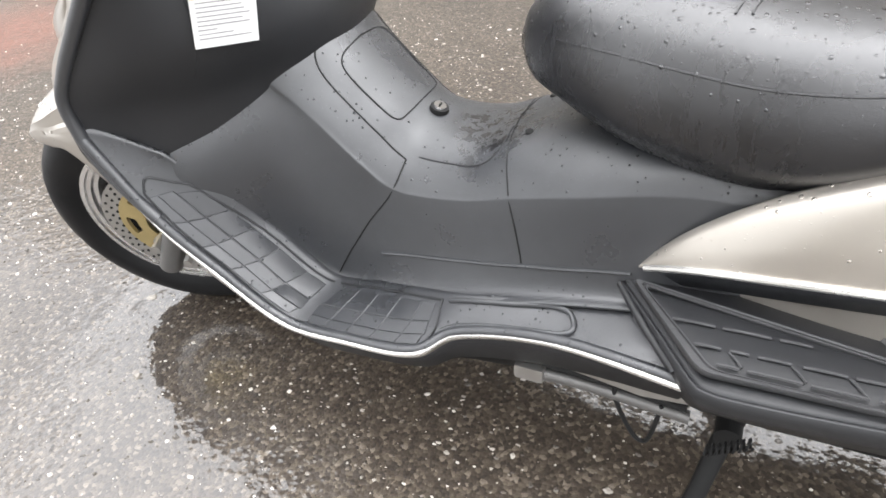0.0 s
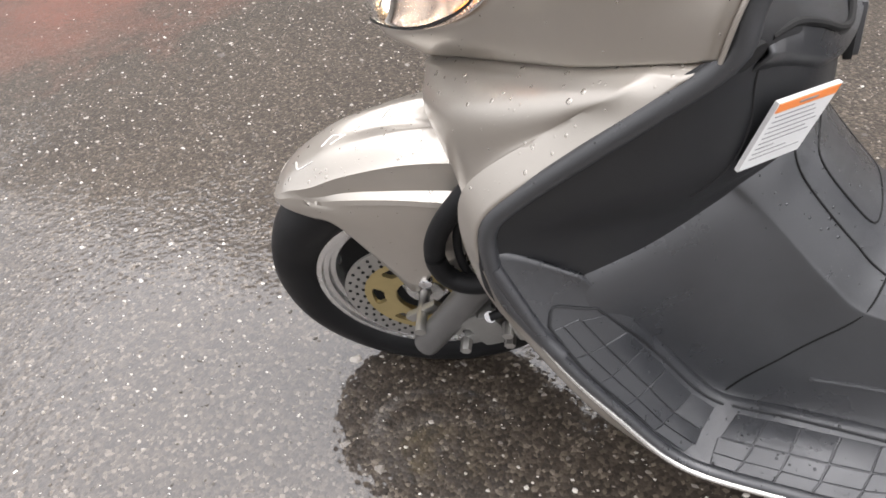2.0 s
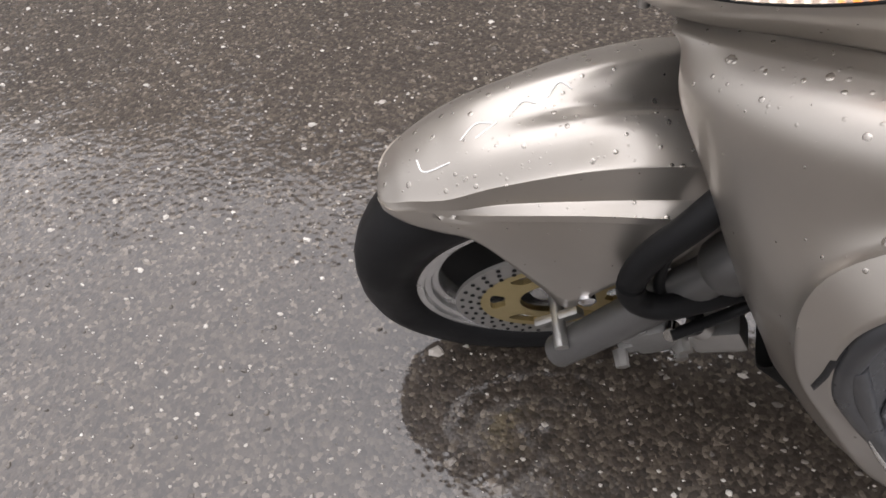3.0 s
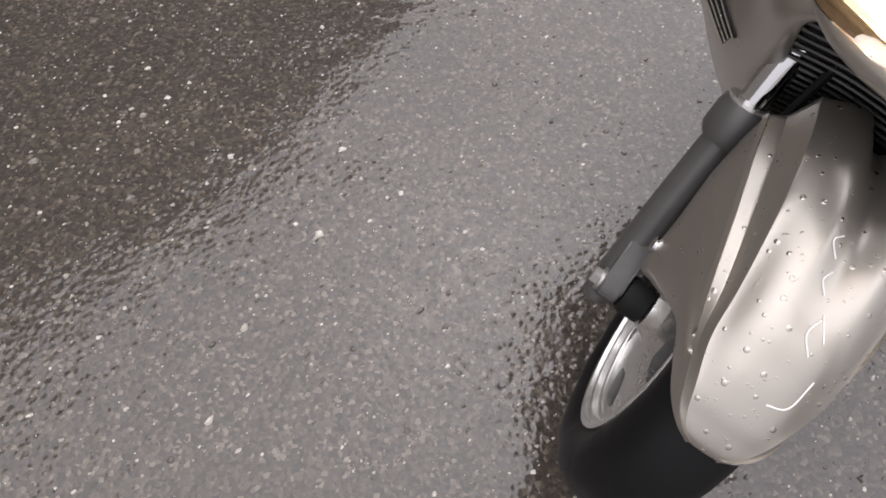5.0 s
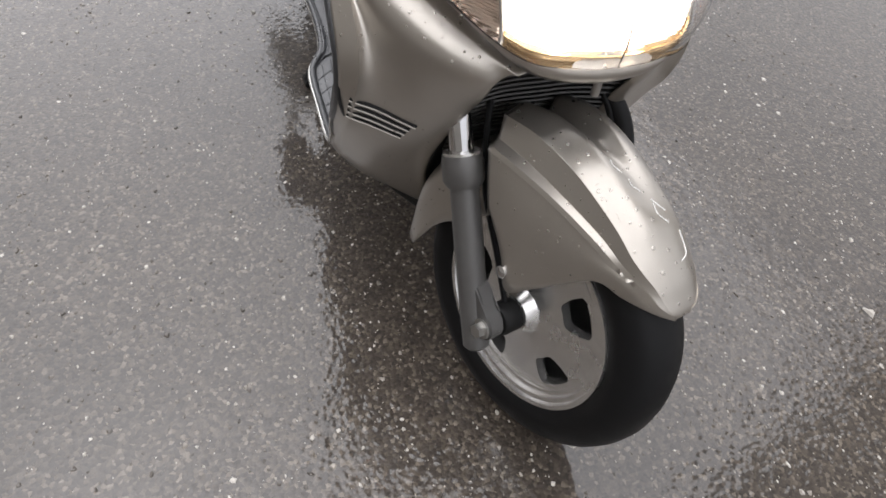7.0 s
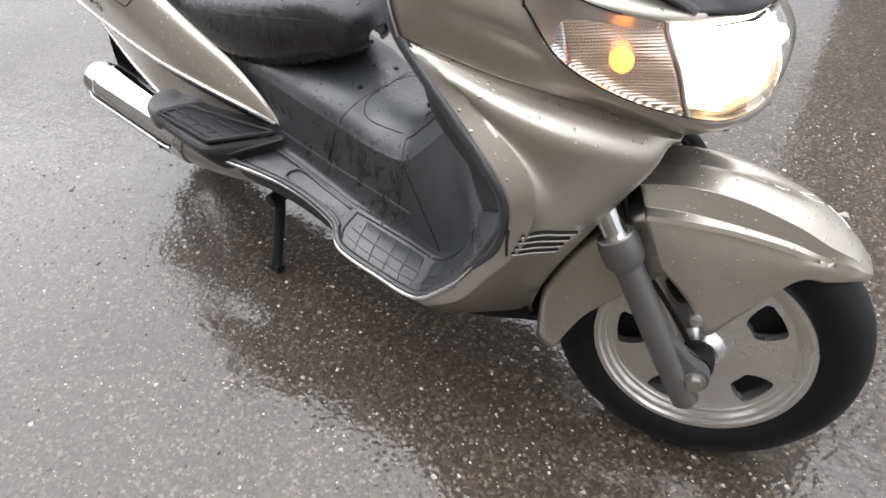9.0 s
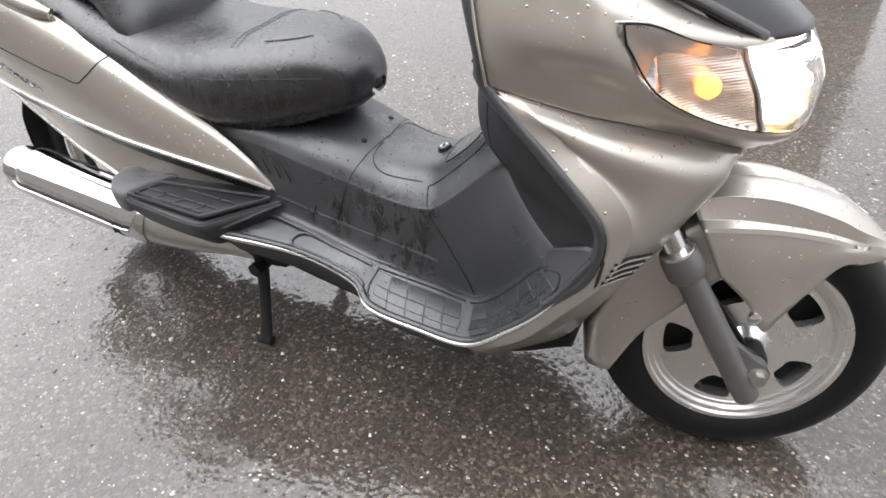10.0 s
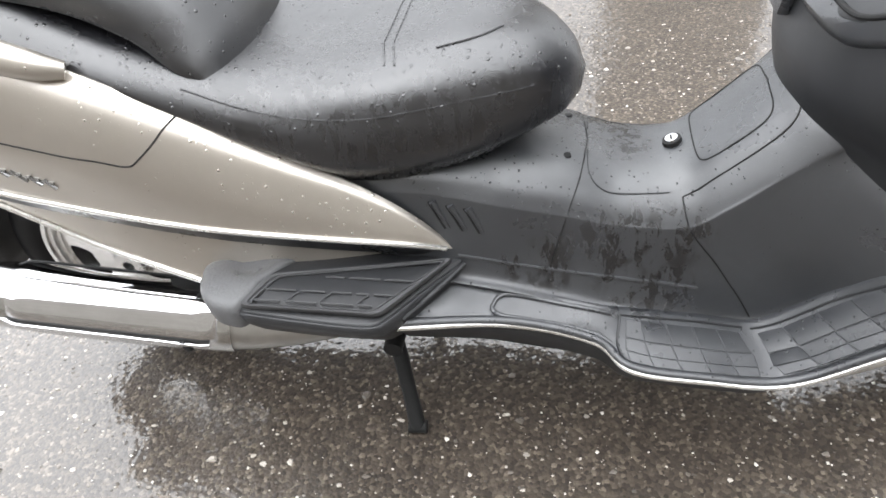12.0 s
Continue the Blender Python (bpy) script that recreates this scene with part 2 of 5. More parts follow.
def part(name, bm, mat, parent=None, label="", shell=0.0, steered=False, inward=True, sharp=40, fix=False):
    """Links a bmesh as one mesh under the scooter or under one of its parts. shell: thickness given to an open sheet."""
    if fix:
        bmesh.ops.recalc_face_normals(bm, faces=bm.faces)
    me = bpy.data.meshes.new(name)
    bm.to_mesh(me)
    bm.free()
    me.materials.append(mat)
    me.polygons.foreach_set("use_smooth", [True] * len(me.polygons))
    me.set_sharp_from_angle(angle=radians(sharp))
    ob = new(name, me)
    if parent is None or parent is SCOOTER:
        ob.parent = SCOOTER
        ob.matrix_parent_inverse = Matrix.Translation(-BASE)
        if steered:
            ob.matrix_basis = STEERED
    else:
        ob.parent = parent
    if shell:
        s = ob.modifiers.new("thickness", "SOLIDIFY")
        s.thickness, s.offset = shell, -1.0 if inward else 1.0
    if label:
        ob["label"] = label
    return ob


def mirrored(rows, s):
    """Rows of (x, half width, z) for one side: s is 1 for the scooter's left, -1 for its right."""
    return [[(x, y * s, z) for x, y, z in r] for r in rows]


class Snap:
    """Finds places on a sheet near given points."""

    def __init__(self, sheet, nu=160, nv=160, sign=1, grid=None):
        self.g = sheet.grid(nu, nv) if grid is None else grid
        du, dv = np.gradient(self.g, axis=0), np.gradient(self.g, axis=1)
        n = np.cross(du, dv)
        self.n = sign * n / (np.linalg.norm(n, axis=2, keepdims=True) + 1e-12)

    def put(self, points, lift=0.0, n=30):
        out = []
        for p in curve(points, n):
            i = np.argmin(((self.g - p) ** 2).sum(2))
            i, j = divmod(i, self.g.shape[1])
            out.append(self.g[i, j] + lift * self.n[i, j])
        out = np.array(out)
        for _ in range(5 if n > 4 else 0):
            out[1:-1] = (out[:-2] + 2 * out[1:-1] + out[2:]) / 4
        return out


def joint(name, snap, points, radius=0.0012, lift=0.0003, n=30, mat=None, parent=None, label=""):
    """A narrow seam or rib pressed on a sheet."""
    return part(name, tube(snap.put(points, lift, n), radius, n, 6, smooth=False), mat or DARK, parent, label)


def both(rows):
    """Rows given from the middle outwards, unfolded over both sides."""
    return [[(x, -y, z) for x, y, z in r[:0:-1]] + list(r) for r in rows]


# ---- ground ----
def asphalt():
    m = material("wet_asphalt", (0.05, 0.048, 0.046), 0.55, 0, 1.0, 0.03)
    n = Nodes(m)
    n.b.inputs["Coat IOR"].default_value = 1.58
    n.b.inputs["Specular IOR Level"].default_value = 0.25
    stones = n.cells(140)
    pick = n.add("SeparateColor")
    n.link(stones.outputs["Color"], pick.inputs[0])
    tone = n.ramp(pick.outputs[0], (0.0, (0.022, 0.0170, 0.0130)), (0.55, (0.046, 0.0365, 0.028)), (0.88, (0.074, 0.060, 0.046)), (1.0, (0.145, 0.124, 0.10)))
    patches = n.ramp(n.noise(1.3, 6, 0.6), (0.35, (0.78, 0.75, 0.72)), (0.65, (1.15, 1.13, 1.1)))
    grit = n.ramp(n.noise(520, 3, 0.6), (0.3, 0.72), (0.7, 1.25))
    tint = tone
    for layer in (patches, grit):
        mul = n.add("Mix")
        mul.data_type, mul.blend_type = "RGBA", "MULTIPLY"
        mul.inputs[0].default_value = 1.0
        n.link(tint, mul.inputs[6])
        n.link(layer, mul.inputs[7])
        tint = mul.outputs[2]
    # a ragged reddish blotch
    spot = n.add("VectorMath")
    spot.operation = "DISTANCE"
    n.link(n.co, spot.inputs[0])
    spot.inputs[1].default_value = (2.3, -1.25, 0)
    edge = n.maths("ADD", spot.outputs["Value"], n.maths("MULTIPLY", n.noise(3.0, 7, 0.75), 1.6))
    red = n.ramp(n.maths("MULTIPLY", edge, 0.5), (0.42, 1.0), (0.82, 0.0))
    n.link(n.mix(n.maths("MULTIPLY", red, 0.6), tint, (0.20, 0.065, 0.042)), n.b.inputs["Base Color"])
    rough = n.bump(n.maths("SUBTRACT", 1.0, stones.outputs["Distance"]), 0.5, 0.004)
    rough = n.bump(n.noise(320, 4), 0.3, 0.002, rough)
    n.link(rough, n.b.inputs["Normal"])
    # standing film: calm in places, broken by the stones in others
    broken = n.ramp(n.noise(1.7, 4, 0.6), (0.42, 0.12), (0.64, 1.0))
    swell = n.bump(n.noise(15, 3, 0.55), 0.20, 0.008)
    film = n.bump(n.maths("MULTIPLY", n.noise(42, 3, 0.6), broken), 0.24, 0.006, swell)
    pits = n.maths("POWER", n.maths("MAXIMUM", n.maths("SUBTRACT", 0.62, n.cells(64).outputs["Distance"]), 0.0), 1.5)
    film = n.bump(n.maths("MULTIPLY", pits, broken), 0.42, 0.007, film)
    n.link(film, n.b.inputs["Coat Normal"])
    n.link(n.ramp(n.noise(2.2, 5), (0.4, 0.025), (0.65, 0.09)), n.b.inputs["Coat Roughness"])
    return m


ASPHALT = asphalt()
bm = bmesh.new()
bmesh.ops.create_grid(bm, x_segments=8, y_segments=8, size=150)
me = bpy.data.meshes.new("ground")
bm.to_mesh(me)
bm.free()
me.materials.append(ASPHALT)
tagged(new("ground", me), "dark wet asphalt with pale stone chips and rain film", "ground", kind="structure")


def chip_stone():
    m = material("stone_chip", (0.4, 0.39, 0.37), 0.5, 0, 1.0, 0.05)
    m.node_tree.nodes["Principled BSDF"].inputs["Coat IOR"].default_value = 1.4
    m.node_tree.nodes["Principled BSDF"].inputs["Specular IOR Level"].default_value = 0.2
    n = Nodes(m)
    g = n.add("NewGeometry")
    n.link(n.ramp(g.outputs["Random Per Island"], (0.0, (0.06, 0.052, 0.044)), (0.4, (0.12, 0.105, 0.09)), (0.7, (0.30, 0.275, 0.24)), (1.0, (0.56, 0.53, 0.48))), n.b.inputs["Base Color"])
    return m


def scatter_chips(count, box, size, seed):
    """Small uneven stones set in the asphalt, as one mesh."""
    r = np.random.default_rng(seed)
    x0, x1, y0, y1 = box
    c = np.stack([r.uniform(x0, x1, count), r.uniform(y0, y1, count)], 1)
    s = size * np.exp(r.normal(0, 0.38, count))
    k = 6
    ang = (np.arange(k) / k * 2 * np.pi)[None] + r.uniform(0, 6.28, (count, 1)) + r.normal(0, 0.2, (count, k))
    rad = s[:, None] * r.uniform(0.55, 1.15, (count, k))
    squash = r.uniform(0.5, 1.0, (count, 1))
    ring = np.stack([c[:, :1] + rad * np.cos(ang), c[:, 1:] + rad * squash * np.sin(ang), np.full((count, k), -0.0005)], 2)
    top = np.stack([c[:, 0] + s * r.normal(0, 0.2, count), c[:, 1] + s * r.normal(0, 0.2, count), s * r.uniform(0.15, 0.5, count)], 1)[:, None]
    inner = top + (ring - top) * 0.55
    inner[:, :, 2] = top[:, :, 2] * r.uniform(0.7, 1.05, (count, k))
    v = np.concatenate([ring, inner], 1).reshape(-1, 3)
    a = np.arange(k)
    b = (a + 1) % k
    quads = np.stack([a, b, b + k, a + k], 1)
    base = (np.arange(count) * 2 * k)[:, None, None]
    q = (quads[None] + base).reshape(-1, 4)
    caps = np.arange(k)[None] + k + base[:, :, 0]
    me = bpy.data.meshes.new("stone_chips")
    me.from_pydata(v.tolist(), [], q.tolist() + caps.tolist())
    return me


CHIP = chip_stone()
for count, box, size, seed in ((15000, (-2.1, 1.7, -1.7, 1.4), 0.0026, 3), (5400, (-2.2, 1.8, -1.7, 1.5), 0.0046, 4), (8000, (-4.2, 3.6, -3.6, 4.2), 0.0042, 5)):
    me = scatter_chips(count, box, size, seed)
    me.materials.append(CHIP)
    tagged(new("stone_chips", me), "pale stone chips set in wet asphalt", "gravel", kind="stuff")

# an unseen wall added on one side; wet ground and paint mirror it dark
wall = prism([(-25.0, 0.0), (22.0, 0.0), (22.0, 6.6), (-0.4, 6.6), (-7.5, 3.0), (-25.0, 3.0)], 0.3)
WALL = material("backdrop_wall", (0.10, 0.085, 0.065), 0.8)
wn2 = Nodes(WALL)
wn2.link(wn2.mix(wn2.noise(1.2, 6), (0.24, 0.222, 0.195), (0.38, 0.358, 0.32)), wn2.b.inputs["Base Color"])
me = bpy.data.meshes.new("backdrop_north")
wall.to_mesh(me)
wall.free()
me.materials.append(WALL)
north = tagged(new("backdrop_north", me), "unseen plain dark wall added as a backdrop for reflections", "wall", kind="structure")
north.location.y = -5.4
# a plain pier opposite
pier = bmesh.new()
block((-0.08, 3.55, 3.1), (0.96, 0.6, 6.2), None, 0.02, pier)
me = bpy.data.meshes.new("pier")
pier.to_mesh(me)
pier.free()
me.materials.append(material("pier_concrete", (0.13, 0.125, 0.115), 0.8))
pn = Nodes(me.materials[0])
pn.link(pn.mix(pn.noise(2.0, 6), (0.19, 0.18, 0.16), (0.34, 0.325, 0.295)), pn.b.inputs["Base Color"])
tagged(new("pier", me), "plain dark concrete pier standing beside the yard", "pillar", kind="structure")


# ---- front wheel, turned with the fork; built about the axle ----
TYRE = [(0.178, 0.044), (0.188, 0.054), (0.206, 0.0605), (0.224, 0.0605), (0.241, 0.053), (0.253, 0.039), (0.2595, 0.021), (0.262, 0.003),
        (0.2595, -0.014), (0.253, -0.031), (0.241, -0.045), (0.226, -0.0525), (0.208, -0.0545), (0.190, -0.050), (0.178, -0.040), (0.168, -0.03), (0.168, 0.03)]
RIM = [(0.1815, 0.043), (0.180, 0.0475), (0.172, 0.0475), (0.1695, 0.042), (0.162, 0.041), (0.1595, 0.033), (0.152, 0.032), (0.147, 0.020), (0.146, 0.008), (0.146, -0.008),
       (0.147, -0.020), (0.152, -0.032), (0.1595, -0.033), (0.162, -0.041), (0.1695, -0.042), (0.172, -0.0475), (0.180, -0.0475), (0.1815, -0.043), (0.174, -0.036), (0.160, -0.01), (0.160, 0.01), (0.174, 0.036)]


def spoked_disc(radii, halves, y0, y1, spokes, first, last, dish=0.0, turn=0.0):
    """A plate between radii with openings whose half angles are given at the radii first to last."""
    bm = bmesh.new()
    inside, beside = 8, 10
    seg = spokes * (inside + beside)
    r0, r1 = radii[0], radii[-1]
    period = 2 * math.pi / spokes
    grid = {}
    for side, y in ((0, y0), (1, y1)):
        for j, r in enumerate(radii):
            h = halves[min(max(j - first, 0), len(halves) - 1)]
            dy = dish * (1 - (r - r0) / (r1 - r0))
            for i in range(seg):
                k, m = divmod(i, inside + beside)
                q = turn + period * k + (-h + 2 * h * m / inside if m < inside else h + (period - 2 * h) * (m - inside) / beside)
                grid[side, i, j] = bm.verts.new((r * math.cos(q), y + dy, r * math.sin(q)))

    def hole(i, j):
        return first <= j < last and i % (inside + beside) < inside

    for i in range(seg):
        for j in range(len(radii) - 1):
            if hole(i, j):
                continue
            k = (i + 1) % seg
            bm.faces.new((grid[0, i, j], grid[0, i, j + 1], grid[0, k, j + 1], grid[0, k, j]))
            bm.faces.new((grid[1, i, j], grid[1, k, j], grid[1, k, j + 1], grid[1, i, j + 1]))
            for jj, c in ((j - 1, j), (j + 1, j + 1)):
                if hole(i, jj):
                    bm.faces.new((grid[0, i, c], grid[0, k, c], grid[1, k, c], grid[1, i, c]))
            for ii, c in (((i - 1) % seg, i), ((i + 1) % seg, k)):
                if hole(ii, j):
                    bm.faces.new((grid[0, c, j], grid[0, c, j + 1], grid[1, c, j + 1], grid[1, c, j]))
    return bm


def make_wheel(name, place, radius_scale=1.0, disc_side=1):
    rim = part(name, lathe(RIM, 96), ALLOY, None, "cast alloy scooter wheel with five spokes", fix=True)
    rim.matrix_basis = place
    part("tyre", lathe(TYRE, 96), RUBBER, rim, "wet black rubber tyre", fix=True)
    part("spoke_plate", spoked_disc((0.035, 0.06, 0.090, 0.094, 0.104, 0.120, 0.136, 0.141, 0.153), (0.15, 0.21, 0.25, 0.27, 0.26, 0.21), -0.012, -0.030, 5, 2, 7, -0.016, 0.70), ALLOY, rim, fix=True)
    # added disc, dark to stand for the shade seen through the openings
    part("shade_disc", lathe([(0.03, 0.004), (0.147, 0.004), (0.147, 0.010), (0.03, 0.010)], 64), DARK, rim, "dark disc added behind the wheel openings in place of shade", fix=True)
    part("hub", lathe([(0.012, -0.062), (0.030, -0.062), (0.036, -0.052), (0.052, -0.036), (0.062, -0.026), (0.062, 0.02), (0.045, 0.04), (0.03, 0.058), (0.012, 0.058)], 48), ALLOY, rim, fix=True)
    return rim


front = make_wheel("front_wheel", STEERED)


def drilled_ring(r0, r1, y, thick, rows, bm=None):
    """A brake disc; its holes are shown as dark plugs of their own."""
    return lathe([(r0, y), (r1, y), (r1, y + thick), (r0, y + thick)], 96)


part("brake_disc", drilled_ring(0.092, 0.130, 0.062, 0.005, 3), STEEL, front, "drilled steel brake disc", fix=True)
plug = tube([(0, -0.001, 0), (0, 0.001, 0)], 0.0028, 2, 8)
first = part("disc_hole", plug, DARK, front)
for i in range(32):
    for j, r in enumerate((0.100, 0.111, 0.122)):
        q = 2 * math.pi * (i + j * 0.33) / 32
        hole = first if i + j == 0 else new("disc_hole", first.data)
        hole.parent = front
        hole.location = (r * math.cos(q), 0.0675, r * math.sin(q))
CARRIER = spoked_disc((0.046, 0.054, 0.066, 0.070, 0.082, 0.086, 0.098), (0.18, 0.24, 0.28, 0.24), 0.0595, 0.0675, 6, 2, 5)
part("disc_carrier", CARRIER, GOLD, front, "gold anodised disc carrier", fix=True)
part("speedometer_drive", lathe([(0.008, -0.1), (0.024, -0.1), (0.028, -0.094), (0.028, -0.066), (0.02, -0.062), (0.008, -0.062)], 32), DARK, front, fix=True)
part("axle", tube([(0, -0.135, 0), (0, 0.135, 0)], 0.009, 2, 16), STEEL, front)

# fork legs
RAKE = Vector((-0.51, 0, 0.86)).normalized()


def fork_leg(s):
    c0 = Vector((-0.034, 0.122 * s, 0))
    def on(k):
        return tuple(c0 + RAKE * k)
    leg = part("fork_leg", tube([on(-0.068), on(-0.062), on(0.0), on(0.1), on(0.2), on(0.215)], [0.017, 0.0225, 0.0235, 0.024, 0.023, 0.0225], 24, 24, smooth=False), FORK, None, "dark grey painted fork slider", steered=True)
    part("collar", tube([on(0.212), on(0.222), on(0.25), on(0.262)], [0.027, 0.0325, 0.0325, 0.030], 8, 28, smooth=False), FORK, leg)
    part("collar_ring", tube([on(0.262), on(0.266)], 0.0285, 2, 28), SILVER_TRIM, leg)
    part("fork_tube", tube([on(0.26), on(0.50)], 0.0185, 2, 24), CHROME, leg, "polished chrome fork tube")
    if s > 0:
        return leg
    lug = prism([(-0.035, -0.03), (0.0, -0.027), (0.02, -0.014), (0.024, 0.004), (0.014, 0.02), (-0.01, 0.03), (-0.045, 0.06)], 0.03, 0.003)
    bmesh.ops.translate(lug, vec=(0, 0.118 * s, 0), verts=lug.verts)
    part("axle_lug", lug, FORK, leg)
    part("axle_nut", tube([(0.002, 0.128 * s, 0), (0.002, 0.148 * s, 0)], [0.013, 0.012], 2, 6), STEEL, leg)
    part("axle_washer", tube([(0.002, 0.130 * s, 0), (0.002, 0.137 * s, 0)], 0.0175, 2, 20), STEEL, leg)
    return leg


leg_r, leg_l = fork_leg(-1), fork_leg(1)
# brake caliper behind the left leg
CAL = Vector((-0.109, 0.122, 0.02))
tilt = Matrix.Rotation(radians(25), 4, "Y")
body = block(CAL, (0.052, 0.046, 0.078), tilt, 0.012)
block(CAL + Vector((0.026, 0.006, 0.020)), (0.036, 0.030, 0.030), tilt, 0.008, body)
block(CAL + Vector((0.022, 0.006, -0.026)), (0.030, 0.028, 0.026), tilt, 0.007, body)
caliper = part("brake_caliper", body, CAST, None, "grey cast brake caliper", steered=True)
for dx, dz in ((-0.030, 0.018), (-0.032, -0.010), (0.036, -0.028)):
    part("caliper_bolt", tube([CAL + Vector((dx, 0.018, dz)), CAL + Vector((dx, 0.040, dz))], [0.0095, 0.0085], 2, 6), STEEL, caliper)
part("hose_union", tube([CAL + Vector((-0.012, 0.016, 0.046)), CAL + Vector((-0.006, 0.030, 0.056))], 0.009, 2, 12), CHROME, caliper, "bright brake hose union")
arm = block((-0.001, 0.094, -0.001), (0.066, 0.012, 0.018), Matrix.Rotation(radians(38), 4, "Y"), 0.004)
part("caliper_bracket", arm, STEEL, None, "flat steel caliper bracket", steered=True)
part("brake_hose", tube([CAL + Vector((-0.006, 0.03, 0.056)), (-0.20, 0.13, 0.10), (-0.19, 0.15, 0.22), (-0.12, 0.13, 0.30), (-0.16, 0.1, 0.42)], 0.007, 30, 10), RUBBER, None, "black rubber brake hose", steered=True)
part("speedometer_cable", tube([(-0.01, -0.08, 0.02), (-0.06, -0.085, 0.09), (-0.14, -0.09, 0.2), (-0.2, -0.08, 0.36)], 0.005, 24, 8), RUBBER, None, steered=True)

# front fender, as sections by angle round the axle: (degrees, (radius, half width) ...)
FENDER = [
    (44.5, (0.283, 0), (0.2828, 0.006), (0.2825, 0.010), (0.282, 0.013), (0.2818, 0.015), (0.281, 0.017), (0.2805, 0.018)),
    (46.5, (0.287, 0), (0.2865, 0.016), (0.285, 0.025), (0.283, 0.030), (0.282, 0.032), (0.279, 0.035), (0.276, 0.037)),
    (50, (0.290, 0), (0.2885, 0.020), (0.285, 0.036), (0.281, 0.043), (0.278, 0.046), (0.270, 0.050), (0.260, 0.052)),
]
FENDER += [
    (55, (0.294, 0), (0.292, 0.024), (0.285, 0.045), (0.276, 0.051), (0.270, 0.054), (0.256, 0.059), (0.238, 0.062)),
    (64, (0.299, 0), (0.296, 0.030), (0.281, 0.058), (0.264, 0.062), (0.255, 0.067), (0.243, 0.073), (0.213, 0.078)),
    (75, (0.306, 0), (0.305, 0.033), (0.285, 0.062), (0.260, 0.067), (0.253, 0.079), (0.208, 0.089), (0.116, 0.097)),
]
FENDER += [
    (92, (0.310, 0), (0.322, 0.030), (0.301, 0.069), (0.265, 0.078), (0.258, 0.093), (0.200, 0.103), (0.080, 0.112)),
    (106, (0.312, 0), (0.338, 0.031), (0.320, 0.075), (0.283, 0.087), (0.273, 0.104), (0.220, 0.111), (0.135, 0.113)),
    (117, (0.314, 0), (0.346, 0.033), (0.335, 0.079), (0.303, 0.092), (0.292, 0.109), (0.255, 0.113), (0.205, 0.114)),
]


def polar(sections):
    return [[(r * math.cos(radians(a)), y, r * math.sin(radians(a))) for r, y in ps] for a, *ps in sections]


def crisp(row, corners, near=0.14):
    """Tightens a section's corners with points close to them."""
    out = []
    for i, p in enumerate(np.array(row, float)):
        if i in corners:
            a, b = np.array(row[i - 1]), np.array(row[i + 1])
            out += [tuple(p + (a - p) * near), tuple(p), tuple(p + (b - p) * near)]
        else:
            out.append(tuple(p))
    return out


FENDER_SHEET = Sheet(both([crisp(r, (2, 3, 4), 0.12) for r in polar(FENDER)]))
fender = part("front_fender", mesh_of(FENDER_SHEET.grid(64, 132), flip=True), PAINT, None, "champagne painted front fender beaded with rain", shell=0.004, steered=True, sharp=60)
for s in (-1, 1):
    part("fender_bolt", tube([(-0.022, 0.106 * s, 0.105), (-0.022, 0.1165 * s, 0.105), (-0.022, 0.1195 * s, 0.105)], [0.0105, 0.0105, 0.006], 5, 16, smooth=False), CHROME, fender, "round bright fender bolt")
REAR = [(a, (r, 0), (r, 0.035), (r - 0.004, 0.065), (r - 0.022, 0.084), (r - d, 0.094)) for a, r, d in ((114, 0.305, 0.115), (135, 0.292, 0.12), (152, 0.287, 0.11), (170, 0.286, 0.085), (192, 0.290, 0.045))]
part("fender_rear_flap", mesh_of(Sheet(both(polar(REAR))).grid(24, 40), flip=True), PAINT, fender, shell=0.004)


def on_fender(deg, y, lift=0.0015):
    """A place on the fender's crown."""
    u = np.interp(deg, [s[0] for s in FENDER], np.linspace(0, 1, len(FENDER)))
    best = min(np.linspace(0.2, 0.8, 121), key=lambda v: abs(FENDER_SHEET.at(u, v)[1] - y))
    p = FENDER_SHEET.at(u, best)
    return tuple(p * (1 + lift / np.linalg.norm(p)))


# fine lines on the fender; their glint is put into the white colour
MARK = material("white_glint", (0.85, 0.85, 0.83), 0.3)
mk = bmesh.new()
for line in ([(67, 0.031), (61, 0.027), (59.5, 0.010)], [(70, 0.012), (73, 0.001), (76, 0.006)], [(73, 0.016), (77, 0.006)], [(80, -0.004), (82, -0.012), (84, -0.006)],
             [(86, -0.012), (88, -0.022), (90, -0.014)]):
    tube([on_fender(q[0], q[1], 0.0006) for q in line], 0.0008, 5 * len(line), 6, mk)
part("fender_mark", mk, MARK, fender, "thin strokes on the fender, their glint put in white")

# rear wheel, clear of the ground
rear = make_wheel("rear_wheel", Matrix.Translation((-1.60, 0, 0.285)))
part("rear_hugger", mesh_of(Sheet(both([[(-1.60 + r * math.cos(radians(a)), y, 0.285 + r * math.sin(radians(a))) for r, y in ((0.31, 0), (0.305, 0.05), (0.28, 0.08))] for a in (30, 70, 110, 150, 190)])).grid(24, 20)), PLASTIC_MATT, None, shell=0.004)

